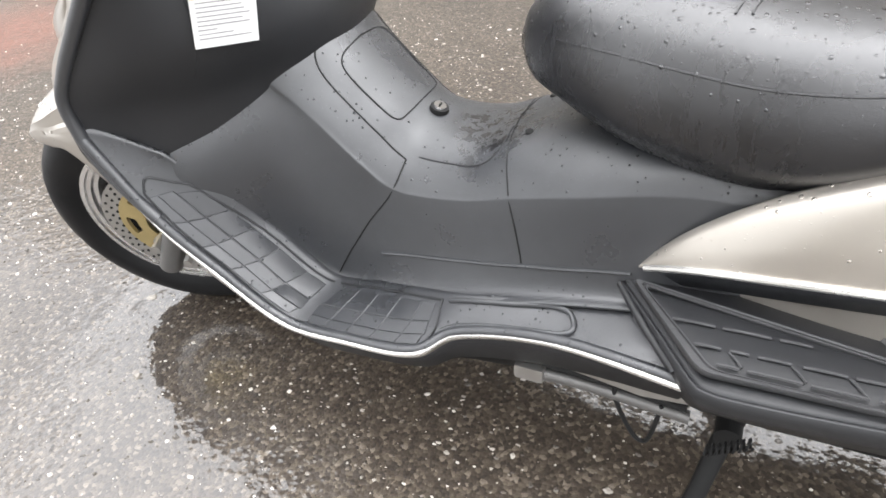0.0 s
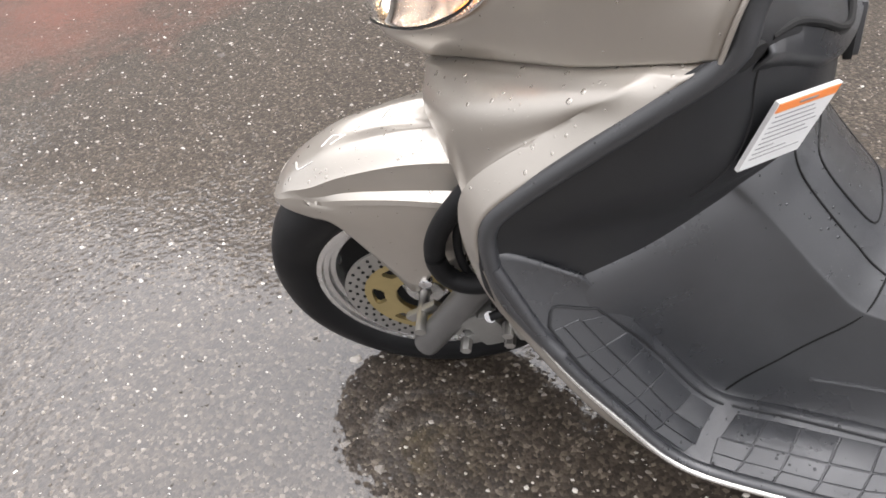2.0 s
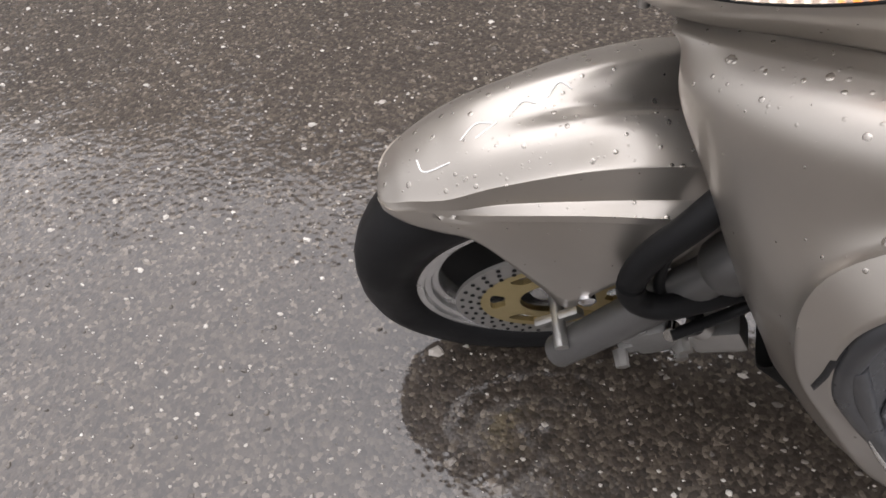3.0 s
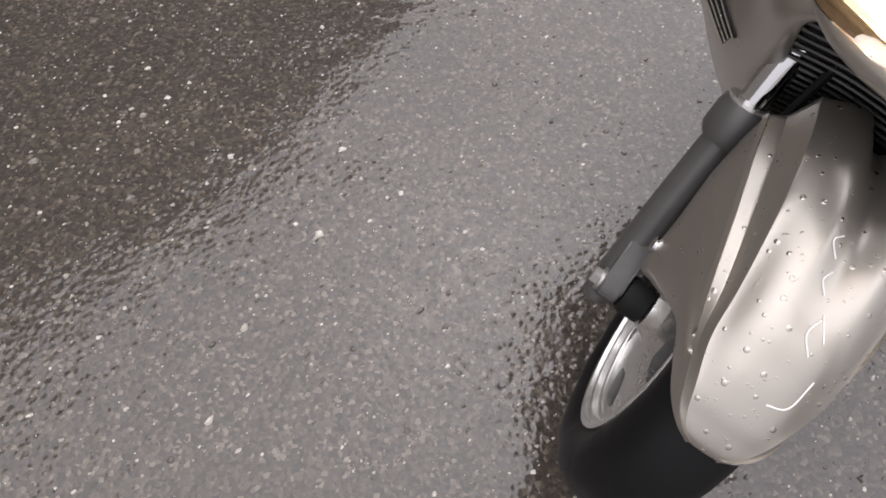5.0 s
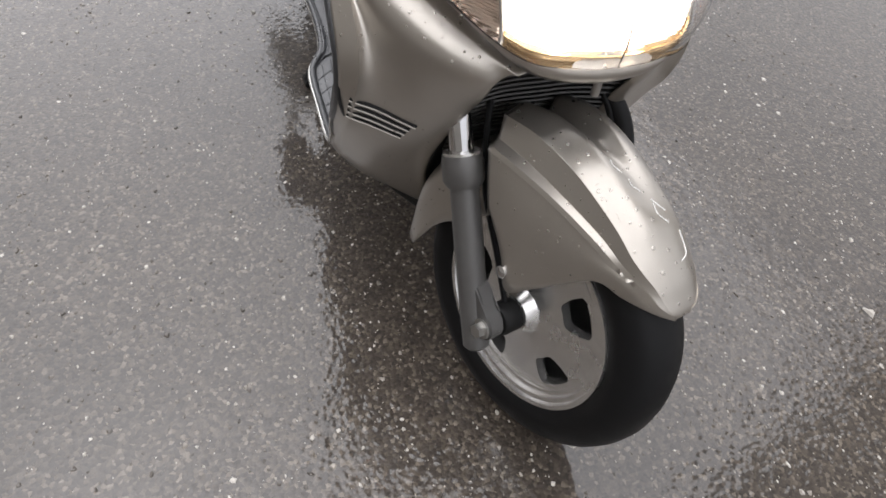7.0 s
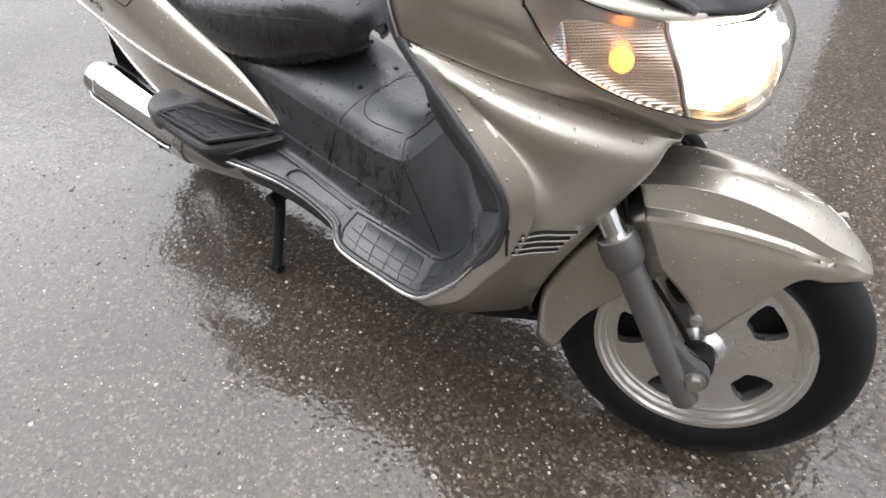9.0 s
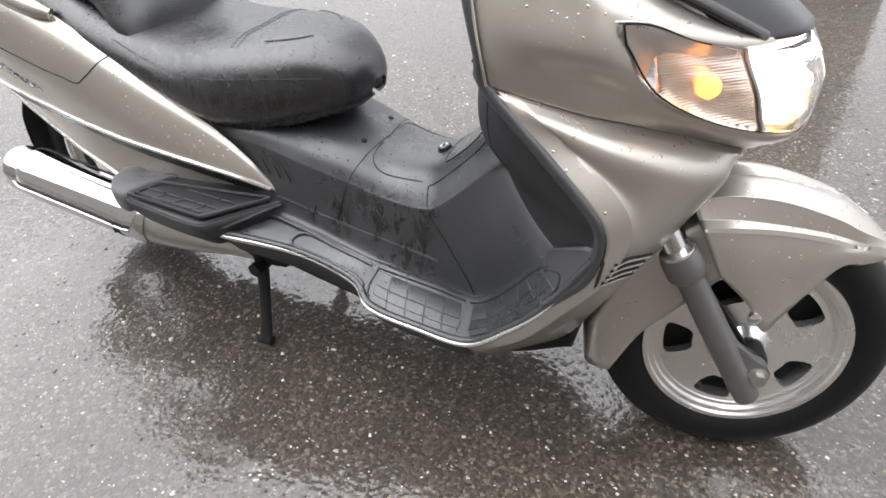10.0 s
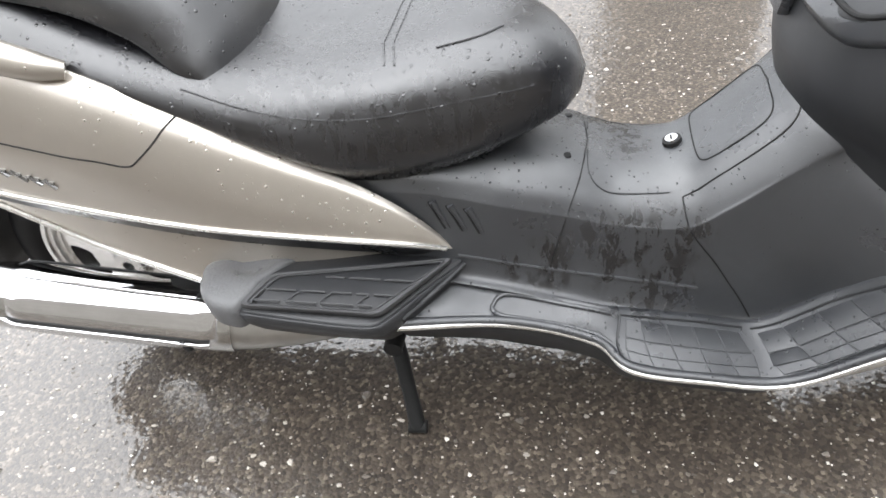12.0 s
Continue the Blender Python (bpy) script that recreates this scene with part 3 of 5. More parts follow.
# ---- bodywork ----
# leg shield: from the rear edge forwards, each row from the upper crease down to the sill
SHIELD = [
    [(-0.387, 0.284, 0.822), (-0.345, 0.287, 0.780), (-0.300, 0.287, 0.735), (-0.216, 0.287, 0.640), (-0.230, 0.285, 0.545), (-0.288, 0.282, 0.473), (-0.360, 0.268, 0.372), (-0.445, 0.259, 0.290)],
    [(-0.362, 0.265, 0.812), (-0.322, 0.280, 0.784), (-0.278, 0.266, 0.742), (-0.190, 0.263, 0.652), (-0.205, 0.270, 0.548), (-0.265, 0.271, 0.458), (-0.340, 0.257, 0.350), (-0.435, 0.245, 0.268)],
]
SHIELD += [
    [(-0.270, 0.205, 0.772), (-0.244, 0.263, 0.746), (-0.222, 0.248, 0.695), (-0.178, 0.223, 0.630), (-0.190, 0.232, 0.530), (-0.245, 0.240, 0.435), (-0.325, 0.224, 0.315), (-0.410, 0.205, 0.235)],
    [(-0.180, 0.142, 0.734), (-0.148, 0.206, 0.710), (-0.144, 0.205, 0.672), (-0.150, 0.186, 0.608), (-0.170, 0.190, 0.520), (-0.240, 0.198, 0.415), (-0.315, 0.178, 0.285), (-0.380, 0.140, 0.200)],
    [(-0.085, 0.070, 0.690), (-0.076, 0.120, 0.668), (-0.086, 0.126, 0.636), (-0.120, 0.130, 0.585), (-0.160, 0.142, 0.510), (-0.222, 0.146, 0.400), (-0.272, 0.115, 0.270), (-0.318, 0.058, 0.172)],
    [(-0.098, 0.060, 0.684), (-0.094, 0.106, 0.662), (-0.104, 0.110, 0.634), (-0.138, 0.115, 0.583), (-0.178, 0.126, 0.508), (-0.238, 0.130, 0.398), (-0.286, 0.100, 0.270), (-0.326, 0.046, 0.174)],
]
COWL = [
    [(-0.387, 0.288, 0.824), (-0.392, 0.292, 0.860), (-0.402, 0.286, 0.900), (-0.415, 0.272, 0.950), (-0.430, 0.250, 1.000)],
    [(-0.292, 0.238, 0.782), (-0.284, 0.246, 0.826), (-0.286, 0.264, 0.870), (-0.300, 0.252, 0.925), (-0.318, 0.232, 0.985)],
    [(-0.232, 0.198, 0.757), (-0.221, 0.209, 0.799), (-0.226, 0.236, 0.850), (-0.247, 0.234, 0.908), (-0.264, 0.208, 0.952)],
]
COWL += [
    [(-0.160, 0.145, 0.726), (-0.134, 0.166, 0.764), (-0.170, 0.155, 0.815), (-0.160, 0.182, 0.874), (-0.203, 0.146, 0.904)],
    [(-0.072, 0.080, 0.690), (-0.036, 0.102, 0.728), (-0.085, 0.090, 0.780), (-0.086, 0.104, 0.848), (-0.100, 0.095, 0.856)],
    [(-0.050, 0.000, 0.680), (-0.004, 0.000, 0.722), (-0.050, 0.000, 0.780), (-0.044, 0.000, 0.842), (-0.050, 0.000, 0.850)],
]
def shield_grid(s):
    """Flange, ledge and flank meet in creases; the flank is drawn taut between them."""
    rows = np.array(mirrored(SHIELD, s))
    crease = rows[:, 0] + (rows[:, 1] - rows[:, 0]) * 0.42 + np.array([0.001, 0.002 * s, 0.003])
    rows = np.concatenate([rows[:, :1], crease[:, None], rows[:, 1:]], 1)
    ledge = np.vstack([Sheet(rows[:2, :2]).grid(8, 10), Sheet(rows[1:, :2]).grid(56, 10)[1:]])
    flank = np.vstack([Sheet(rows[:2, 1:]).grid(8, 96), relaxed(Sheet(rows[1:, 1:]).grid(56, 96), 160)[1:]])
    return np.hstack([ledge, flank[:, 1:]])


for s in (-1, 1):
    part("leg_shield", mesh_of(shield_grid(s), flip=s < 0), PAINT, None, "champagne painted leg shield with a raised crease", shell=0.005, sharp=60, inward=True)
cowl = part("front_cowl", mesh_of(Sheet([[(x, -y, z) for x, y, z in r] for r in COWL] + [list(r) for r in COWL[-2::-1]]).grid(80, 60)), PAINT, None, "champagne painted front cowl round the headlights", shell=0.005, sharp=60)

# headlights: clear lens over a reflector
LENS = [
    [(-0.231, 0.238, 0.879), (-0.240, 0.241, 0.891), (-0.240, 0.240, 0.903)],
    [(-0.188, 0.216, 0.812), (-0.190, 0.224, 0.856), (-0.205, 0.226, 0.900)],
    [(-0.112, 0.168, 0.762), (-0.118, 0.180, 0.812), (-0.150, 0.176, 0.868)],
    [(-0.032, 0.112, 0.738), (-0.036, 0.124, 0.790), (-0.080, 0.116, 0.848)],
    [(-0.008, 0.050, 0.734), (-0.010, 0.055, 0.785), (-0.042, 0.050, 0.842)],
    [(-0.003, 0.000, 0.733), (-0.004, 0.000, 0.784), (-0.036, 0.000, 0.841)],
]
GLASS = material("clear_lens", (0.97, 0.97, 0.97), 0.05)
gl = Nodes(GLASS)
gl.b.inputs["Transmission Weight"].default_value = 1.0
gl.b.inputs["IOR"].default_value = 1.3
wave = gl.add("TexWave", Scale=70.0)
wave.bands_direction = "Z"
gl.link(gl.co, wave.inputs["Vector"])
gl.link(gl.bump(wave.outputs["Fac"], 0.04, 0.0015), gl.b.inputs["Normal"])
LIT = material("lit_reflector", (0.9, 0.88, 0.85), 0.2, 0.9)
lt = Nodes(LIT)
flute = lt.add("TexWave", Scale=36.0, Distortion=0.6)
flute.bands_direction = "Y"
lt.link(lt.co, flute.inputs["Vector"])
lt.link(lt.ramp(flute.outputs["Fac"], (0.1, (1.0, 0.78, 0.55)), (0.45, (1.0, 0.94, 0.87))), lt.b.inputs["Emission Color"])
lt.b.inputs["Emission Strength"].default_value = 2.2
lt.link(lt.bump(flute.outputs["Fac"], 0.5, 0.002), lt.b.inputs["Normal"])
BULB = material("lit_bulb", (1, 1, 1), 0.5)
BULB.node_tree.nodes["Principled BSDF"].inputs["Emission Color"].default_value = (1.0, 0.86, 0.66, 1)
BULB.node_tree.nodes["Principled BSDF"].inputs["Emission Strength"].default_value = 14.0
# chrome bezel; the lamp's warm light is put into its gold base colour
BEZEL = material("lamp_tinted_bezel", (0.86, 0.60, 0.33), 0.22, 1.0)
AMBER_LIT = material("lit_amber_bulb", (1, 0.5, 0.1), 0.5)
AMBER_LIT.node_tree.nodes["Principled BSDF"].inputs["Emission Color"].default_value = (1.0, 0.30, 0.06, 1)
AMBER_LIT.node_tree.nodes["Principled BSDF"].inputs["Emission Strength"].default_value = 1.1


def ribbed_reflector(name, colour):
    m = material(name, colour, 0.22, 0.92)
    n = Nodes(m)
    w = n.add("TexWave", Scale=84.0)
    w.bands_direction = "Z"
    n.link(n.co, w.inputs["Vector"])
    n.link(n.bump(w.outputs["Fac"], 0.3, 0.002), n.b.inputs["Normal"])
    return m


REFLECTOR = ribbed_reflector("reflector", (0.70, 0.70, 0.71))
# here the bulb's amber glow is put into the reflector's base colour
REFLECTOR_GLOW = ribbed_reflector("glow_tinted_reflector", (0.86, 0.70, 0.58))
for s in (-1, 1):
    rows = mirrored(LENS, s)
    lens = part("headlight_lens", mesh_of(Sheet(rows).grid(60, 16), flip=s > 0), GLASS, None, "clear ribbed headlight lens", shell=0.003)
    lens.visible_shadow = False
    outer = Sheet(rows).grid(60, 16)
    sink = np.sin(np.pi * np.linspace(0.03, 0.97, 16))[None, :, None] ** 0.6 * np.sin(np.pi * np.linspace(0.05, 0.62, 60))[:, None, None] ** 0.5
    g = outer * (1 - sink * np.array([0, 0.09, 0])) + np.array([-0.004, 0, 0]) - sink * np.array([0.022, 0, 0])
    bowl = part("headlight_reflector", mesh_of(g[32:, 2:], flip=s > 0), LIT, None, "headlight reflector blazing white", shell=0.002)
    low = g[32:, :3]
    part("lamp_bezel", mesh_of(low, flip=s > 0), BEZEL, bowl, "chrome bezel, the headlight's warm glow put in its gold colour", shell=0.002, sharp=20)
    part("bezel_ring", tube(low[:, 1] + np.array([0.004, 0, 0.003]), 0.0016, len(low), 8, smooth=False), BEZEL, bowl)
    glow = bmesh.new()
    bmesh.ops.create_uvsphere(glow, u_segments=16, v_segments=10, radius=0.013)
    bmesh.ops.translate(glow, vec=tuple(g[46, 8] + np.array([0.006, 0, 0])), verts=glow.verts)
    part("headlight_bulb", glow, BULB, bowl, "lit headlight bulb")
    side = part("indicator_reflector", mesh_of(g[:15], flip=s > 0), REFLECTOR, None, "silvered indicator reflector", shell=0.002)
    part("glow_tinted_reflector", mesh_of(g[14:33], flip=s > 0), REFLECTOR_GLOW, side, "part of the reflector with the bulb's amber glow put in its colour", shell=0.002)
    # added dark sheet, unseen: keeps the glowing reflector from lighting the cowl's inside
    blocker = Sheet((np.array(rows) * [1, 0.86, 1] + [-0.036, 0, 0.003]).tolist())
    part("glow_blocker", mesh_of(blocker.grid(40, 12), flip=s > 0), DARK, lens, "dark sheet added behind the reflector to block its glow", shell=0.003)
    outline = Sheet(rows)
    rim = [outline.at(u, 0) for u in np.linspace(0.72, 0.0, 40)] + [outline.at(u, 1) for u in np.linspace(0.02, 0.42, 30)]
    part("lens_gasket", tube(rim, [0.0005, 0.0009, 0.0013, 0.0015, 0.0013, 0.0007], 70, 8, smooth=False), DARK, lens, "dark gasket round the lens")
    part("lamp_divider", tube(g[32] + np.array([0.002, 0.001 * s, 0]), 0.0025, 16, 8, smooth=False), STEEL, side)
    bm = bmesh.new()
    bmesh.ops.create_uvsphere(bm, u_segments=16, v_segments=10, radius=0.013)
    bmesh.ops.transform(bm, matrix=Matrix.Translation((-0.137, 0.170 * s, 0.812)) @ Matrix.Diagonal((1.2, 0.8, 1.2, 1)), verts=bm.verts)
    part("indicator_bulb", bm, AMBER_LIT, side, "lit amber indicator bulb")

# dark screen base above the headlights
SCREEN = [[(-0.034, 0, 0.846), (-0.045, 0.05, 0.847), (-0.090, 0.102, 0.851)], [(-0.10, 0, 0.895), (-0.11, 0.06, 0.895), (-0.150, 0.130, 0.886)], [(-0.18, 0, 0.955), (-0.19, 0.07, 0.952), (-0.212, 0.158, 0.920)], [(-0.27, 0, 1.02), (-0.28, 0.08, 1.015), (-0.290, 0.195, 0.968)]]
SMOKED = wet(material("smoked_screen", (0.010, 0.010, 0.011), 0.10), 60, 0.35, 500, 0.02, 0.06)
screen = part("screen_base", mesh_of(Sheet(both(SCREEN)).grid(20, 30), flip=True), SMOKED, None, "glossy smoked windscreen base", shell=0.004)
for s in (-1, 1):
    rim = [(r[-1][0] + 0.002, (r[-1][1] - 0.008) * s, r[-1][2] + 0.005) for r in SCREEN]
    part("screen_frame", tube(rim, 0.0105, 24, 12, flat=0.6), SCUFFED, screen, "dark grey band along the screen")

# inner leg shield: rows by height, from the middle outwards
INNER = [
    [(-0.400, 0, 0.930), (-0.400, 0.080, 0.935), (-0.405, 0.150, 0.940), (-0.405, 0.205, 0.945), (-0.408, 0.245, 0.945), (-0.414, 0.274, 0.945)],
    [(-0.445, 0, 0.825), (-0.440, 0.080, 0.832), (-0.430, 0.150, 0.845), (-0.412, 0.205, 0.862), (-0.400, 0.250, 0.866), (-0.393, 0.284, 0.866)],
    [(-0.484, 0, 0.768), (-0.480, 0.080, 0.775), (-0.468, 0.150, 0.793), (-0.432, 0.205, 0.812), (-0.408, 0.255, 0.826), (-0.386, 0.285, 0.826)],
]
INNER += [
    [(-0.478, 0, 0.752), (-0.474, 0.080, 0.757), (-0.462, 0.150, 0.772), (-0.424, 0.208, 0.790), (-0.394, 0.260, 0.795), (-0.355, 0.286, 0.793)],
    [(-0.492, 0, 0.690), (-0.484, 0.080, 0.690), (-0.460, 0.150, 0.692), (-0.421, 0.208, 0.695), (-0.345, 0.264, 0.695), (-0.262, 0.287, 0.695)],
    [(-0.480, 0, 0.630), (-0.465, 0.080, 0.630), (-0.425, 0.140, 0.625), (-0.355, 0.205, 0.610), (-0.275, 0.255, 0.615), (-0.218, 0.286, 0.625)],
]
INNER += [
    [(-0.460, 0, 0.600), (-0.440, 0.080, 0.590), (-0.380, 0.160, 0.560), (-0.300, 0.225, 0.525), (-0.255, 0.250, 0.538), (-0.218, 0.286, 0.560)],
    [(-0.440, 0, 0.560), (-0.420, 0.080, 0.550), (-0.370, 0.150, 0.520), (-0.300, 0.200, 0.480), (-0.260, 0.235, 0.490), (-0.230, 0.270, 0.510)],
]
INNER_SHEET = Sheet(both(INNER))
inner = part("inner_shield", mesh_of(INNER_SHEET.grid(80, 90), flip=True), PLASTIC_MATT, None, "black textured inner leg shield", shell=0.004, sharp=60)

# centre tunnel: sections along the scooter, from the middle outwards
TUNNEL = [
    [(-0.420, 0, 0.700), (-0.418, 0.060, 0.695), (-0.405, 0.100, 0.670), (-0.392, 0.128, 0.645), (-0.380, 0.136, 0.630), (-0.320, 0.185, 0.590), (-0.270, 0.225, 0.560), (-0.255, 0.240, 0.520)],
    [(-0.465, 0, 0.668), (-0.462, 0.060, 0.662), (-0.452, 0.100, 0.640), (-0.436, 0.128, 0.614), (-0.425, 0.136, 0.598), (-0.378, 0.178, 0.560), (-0.326, 0.224, 0.520), (-0.300, 0.240, 0.480)],
    [(-0.500, 0, 0.628), (-0.497, 0.060, 0.622), (-0.490, 0.095, 0.598), (-0.480, 0.122, 0.572), (-0.472, 0.130, 0.555), (-0.430, 0.156, 0.480), (-0.390, 0.166, 0.403), (-0.380, 0.176, 0.375)],
    [(-0.555, 0, 0.570), (-0.553, 0.060, 0.563), (-0.547, 0.095, 0.540), (-0.540, 0.120, 0.512), (-0.534, 0.127, 0.495), (-0.505, 0.140, 0.400), (-0.478, 0.148, 0.320), (-0.474, 0.168, 0.308)],
]
TUNNEL += [
    [(-0.605, 0, 0.533), (-0.603, 0.058, 0.527), (-0.597, 0.095, 0.503), (-0.590, 0.119, 0.476), (-0.588, 0.125, 0.460), (-0.584, 0.138, 0.385), (-0.580, 0.152, 0.328), (-0.578, 0.172, 0.318)],
    [(-0.680, 0, 0.527), (-0.680, 0.060, 0.522), (-0.680, 0.098, 0.502), (-0.680, 0.120, 0.478), (-0.680, 0.126, 0.464), (-0.680, 0.142, 0.395), (-0.680, 0.160, 0.352), (-0.680, 0.180, 0.343)],
    [(-0.755, 0, 0.550), (-0.755, 0.065, 0.545), (-0.755, 0.105, 0.525), (-0.755, 0.126, 0.500), (-0.755, 0.132, 0.485), (-0.755, 0.146, 0.420), (-0.755, 0.162, 0.374), (-0.755, 0.182, 0.366)],
]
TUNNEL += [
    [(-0.850, 0, 0.580), (-0.850, 0.075, 0.574), (-0.850, 0.118, 0.552), (-0.850, 0.138, 0.528), (-0.850, 0.143, 0.512), (-0.850, 0.151, 0.450), (-0.850, 0.163, 0.400), (-0.850, 0.182, 0.390)],
    [(-0.960, 0, 0.595), (-0.960, 0.085, 0.590), (-0.960, 0.126, 0.574), (-0.960, 0.142, 0.552), (-0.960, 0.146, 0.535), (-0.960, 0.154, 0.470), (-0.960, 0.165, 0.420), (-0.960, 0.182, 0.410)],
    [(-1.080, 0, 0.595), (-1.080, 0.085, 0.590), (-1.080, 0.126, 0.574), (-1.080, 0.142, 0.552), (-1.080, 0.146, 0.535), (-1.080, 0.154, 0.480), (-1.080, 0.165, 0.430), (-1.080, 0.182, 0.420)],
]
TUNNEL_SHEET = Sheet(both(TUNNEL))
tunnel = part("centre_tunnel", mesh_of(TUNNEL_SHEET.grid(90, 110), flip=True), PLASTIC, None, "black plastic centre tunnel with a fuel lid, streaked with rain", shell=0.004, sharp=60)


def seam(name, sheet, line, radius=0.0016, lift=0.0004, parent=None, n=40, mat=None, label=""):
    """A narrow joint along shares (u, v) of a sheet."""
    uv = curve(line, n)
    pts = [sheet.at(u, v) for u, v in uv]
    return part(name, tube(pts, radius, len(pts), 6, smooth=False), mat or DARK, parent, label)


# floorboards: from the outer edge inwards, front to rear
FLOOR = [
    [(-0.214, 0.286, 0.606), (-0.226, 0.277, 0.602), (-0.256, 0.262, 0.586), (-0.304, 0.236, 0.548)],
    [(-0.288, 0.282, 0.473), (-0.300, 0.266, 0.474), (-0.318, 0.240, 0.476), (-0.350, 0.200, 0.478)],
    [(-0.360, 0.268, 0.378), (-0.366, 0.248, 0.382), (-0.374, 0.218, 0.388), (-0.392, 0.162, 0.398)],
    [(-0.445, 0.259, 0.300), (-0.447, 0.240, 0.304), (-0.452, 0.210, 0.308), (-0.470, 0.150, 0.316)],
    [(-0.550, 0.257, 0.296), (-0.550, 0.240, 0.300), (-0.550, 0.210, 0.308), (-0.555, 0.152, 0.322)],
    [(-0.655, 0.253, 0.306), (-0.655, 0.236, 0.312), (-0.655, 0.210, 0.324), (-0.655, 0.165, 0.345)],
    [(-0.711, 0.221, 0.330), (-0.711, 0.212, 0.336), (-0.711, 0.200, 0.346), (-0.711, 0.175, 0.362)],
]
FLOOR += [
    [(-0.840, 0.222, 0.362), (-0.840, 0.212, 0.366), (-0.840, 0.196, 0.372), (-0.840, 0.165, 0.385)],
    [(-1.006, 0.263, 0.390), (-1.000, 0.240, 0.396), (-0.985, 0.215, 0.402), (-0.960, 0.150, 0.410)],
]
FLOOR_SHEETS = {}
for s in (-1, 1):
    sh = FLOOR_SHEETS[s] = Sheet(mirrored(FLOOR, s))
    floor = part("floorboard", mesh_of(sh.grid(90, 20), flip=s < 0), PLASTIC, None, "black ribbed plastic floorboard, wet", shell=0.008, sharp=60)
    edge = [sh.at(u, 0) + np.array([0, 0.003 * s, 0.0]) for u in np.linspace(0.10, 1, 90)]
    part("edge_trim", tube(edge, [0.0014, 0.0034, 0.0042, 0.0042, 0.0042, 0.0042, 0.0042], 90, 10, smooth=False), SILVER_TRIM, floor, "thin bright silver edge strip")
    sill = np.stack([[sh.at(u, 0) + np.array([0, y * s, z]) for y, z in ((0.003, -0.002), (0.0005, -0.010), (-0.006, -0.017), (-0.016, -0.021))] for u in np.linspace(0.2, 1, 70)])
    part("sill_strip", mesh_of(sill, flip=s > 0), PAINT, floor, "champagne painted sill under the floor edge", shell=0.002)
    lip = [sh.at(u, 0.07) + np.array([0, 0, 0.002]) for u in np.linspace(0.02, 1, 90)]
    part("edge_lip", tube(lip, 0.0075, 90, 10, smooth=False), PLASTIC, floor)
    skirt = np.stack([[sh.at(u, 0.12) + np.array([0, 0, -0.012]), sh.at(u, 0.2) + np.array([0, -0.004 * s, -0.03]), sh.at(u, 0.5) + np.array([0, 0, -0.07])] for u in np.linspace(0.38, 1, 60)])
    part("floor_skirt", mesh_of(skirt, flip=s > 0), PLASTIC_MATT, floor, shell=0.004)

# underside
UNDER = [[(-0.30, 0, 0.16), (-0.30, 0.06, 0.165), (-0.30, 0.10, 0.24)], [(-0.45, 0, 0.165), (-0.45, 0.14, 0.18), (-0.45, 0.20, 0.27)], [(-0.75, 0, 0.17), (-0.75, 0.13, 0.19), (-0.75, 0.17, 0.31)], [(-1.10, 0, 0.22), (-1.10, 0.12, 0.24), (-1.10, 0.15, 0.36)], [(-1.35, 0, 0.26), (-1.35, 0.11, 0.28), (-1.35, 0.13, 0.40)]]
part("under_cover", mesh_of(Sheet(both(UNDER)).grid(30, 30), flip=True), DARK, None, "dark frame and engine cover under the floor", shell=0.004)
part("engine_block", block((-1.22, 0.0, 0.315), (0.48, 0.25, 0.27), None, 0.04), DARK, None, "dark engine casing")

# seat
SEAT = [
    [(-0.735, 0, 0.662), (-0.736, 0.012, 0.662), (-0.738, 0.022, 0.656), (-0.740, 0.026, 0.646), (-0.742, 0.022, 0.636), (-0.745, 0.010, 0.630)],
    [(-0.755, 0, 0.702), (-0.757, 0.035, 0.699), (-0.762, 0.062, 0.682), (-0.765, 0.070, 0.652), (-0.768, 0.062, 0.626), (-0.772, 0.040, 0.612)],
    [(-0.810, 0, 0.742), (-0.812, 0.055, 0.738), (-0.816, 0.095, 0.712), (-0.820, 0.112, 0.668), (-0.822, 0.106, 0.626), (-0.826, 0.080, 0.598)],
    [(-0.900, 0, 0.752), (-0.900, 0.075, 0.746), (-0.902, 0.125, 0.718), (-0.905, 0.150, 0.668), (-0.906, 0.148, 0.618), (-0.910, 0.120, 0.582)],
]
SEAT += [
    [(-1.030, 0, 0.732), (-1.030, 0.085, 0.732), (-1.030, 0.145, 0.714), (-1.032, 0.174, 0.665), (-1.034, 0.174, 0.612), (-1.036, 0.150, 0.575)],
    [(-1.150, 0, 0.730), (-1.150, 0.095, 0.730), (-1.150, 0.145, 0.718), (-1.152, 0.176, 0.685), (-1.154, 0.180, 0.652), (-1.156, 0.163, 0.626)],
    [(-1.280, 0, 0.760), (-1.280, 0.095, 0.760), (-1.280, 0.140, 0.754), (-1.282, 0.166, 0.738), (-1.284, 0.178, 0.716), (-1.286, 0.166, 0.700)],
    [(-1.500, 0, 0.850), (-1.500, 0.095, 0.850), (-1.500, 0.130, 0.846), (-1.502, 0.152, 0.830), (-1.504, 0.168, 0.812), (-1.506, 0.160, 0.795)],
]
SEAT_SHEET = Sheet(both(SEAT))
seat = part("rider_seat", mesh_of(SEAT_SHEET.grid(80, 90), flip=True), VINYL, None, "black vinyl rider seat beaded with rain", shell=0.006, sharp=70)
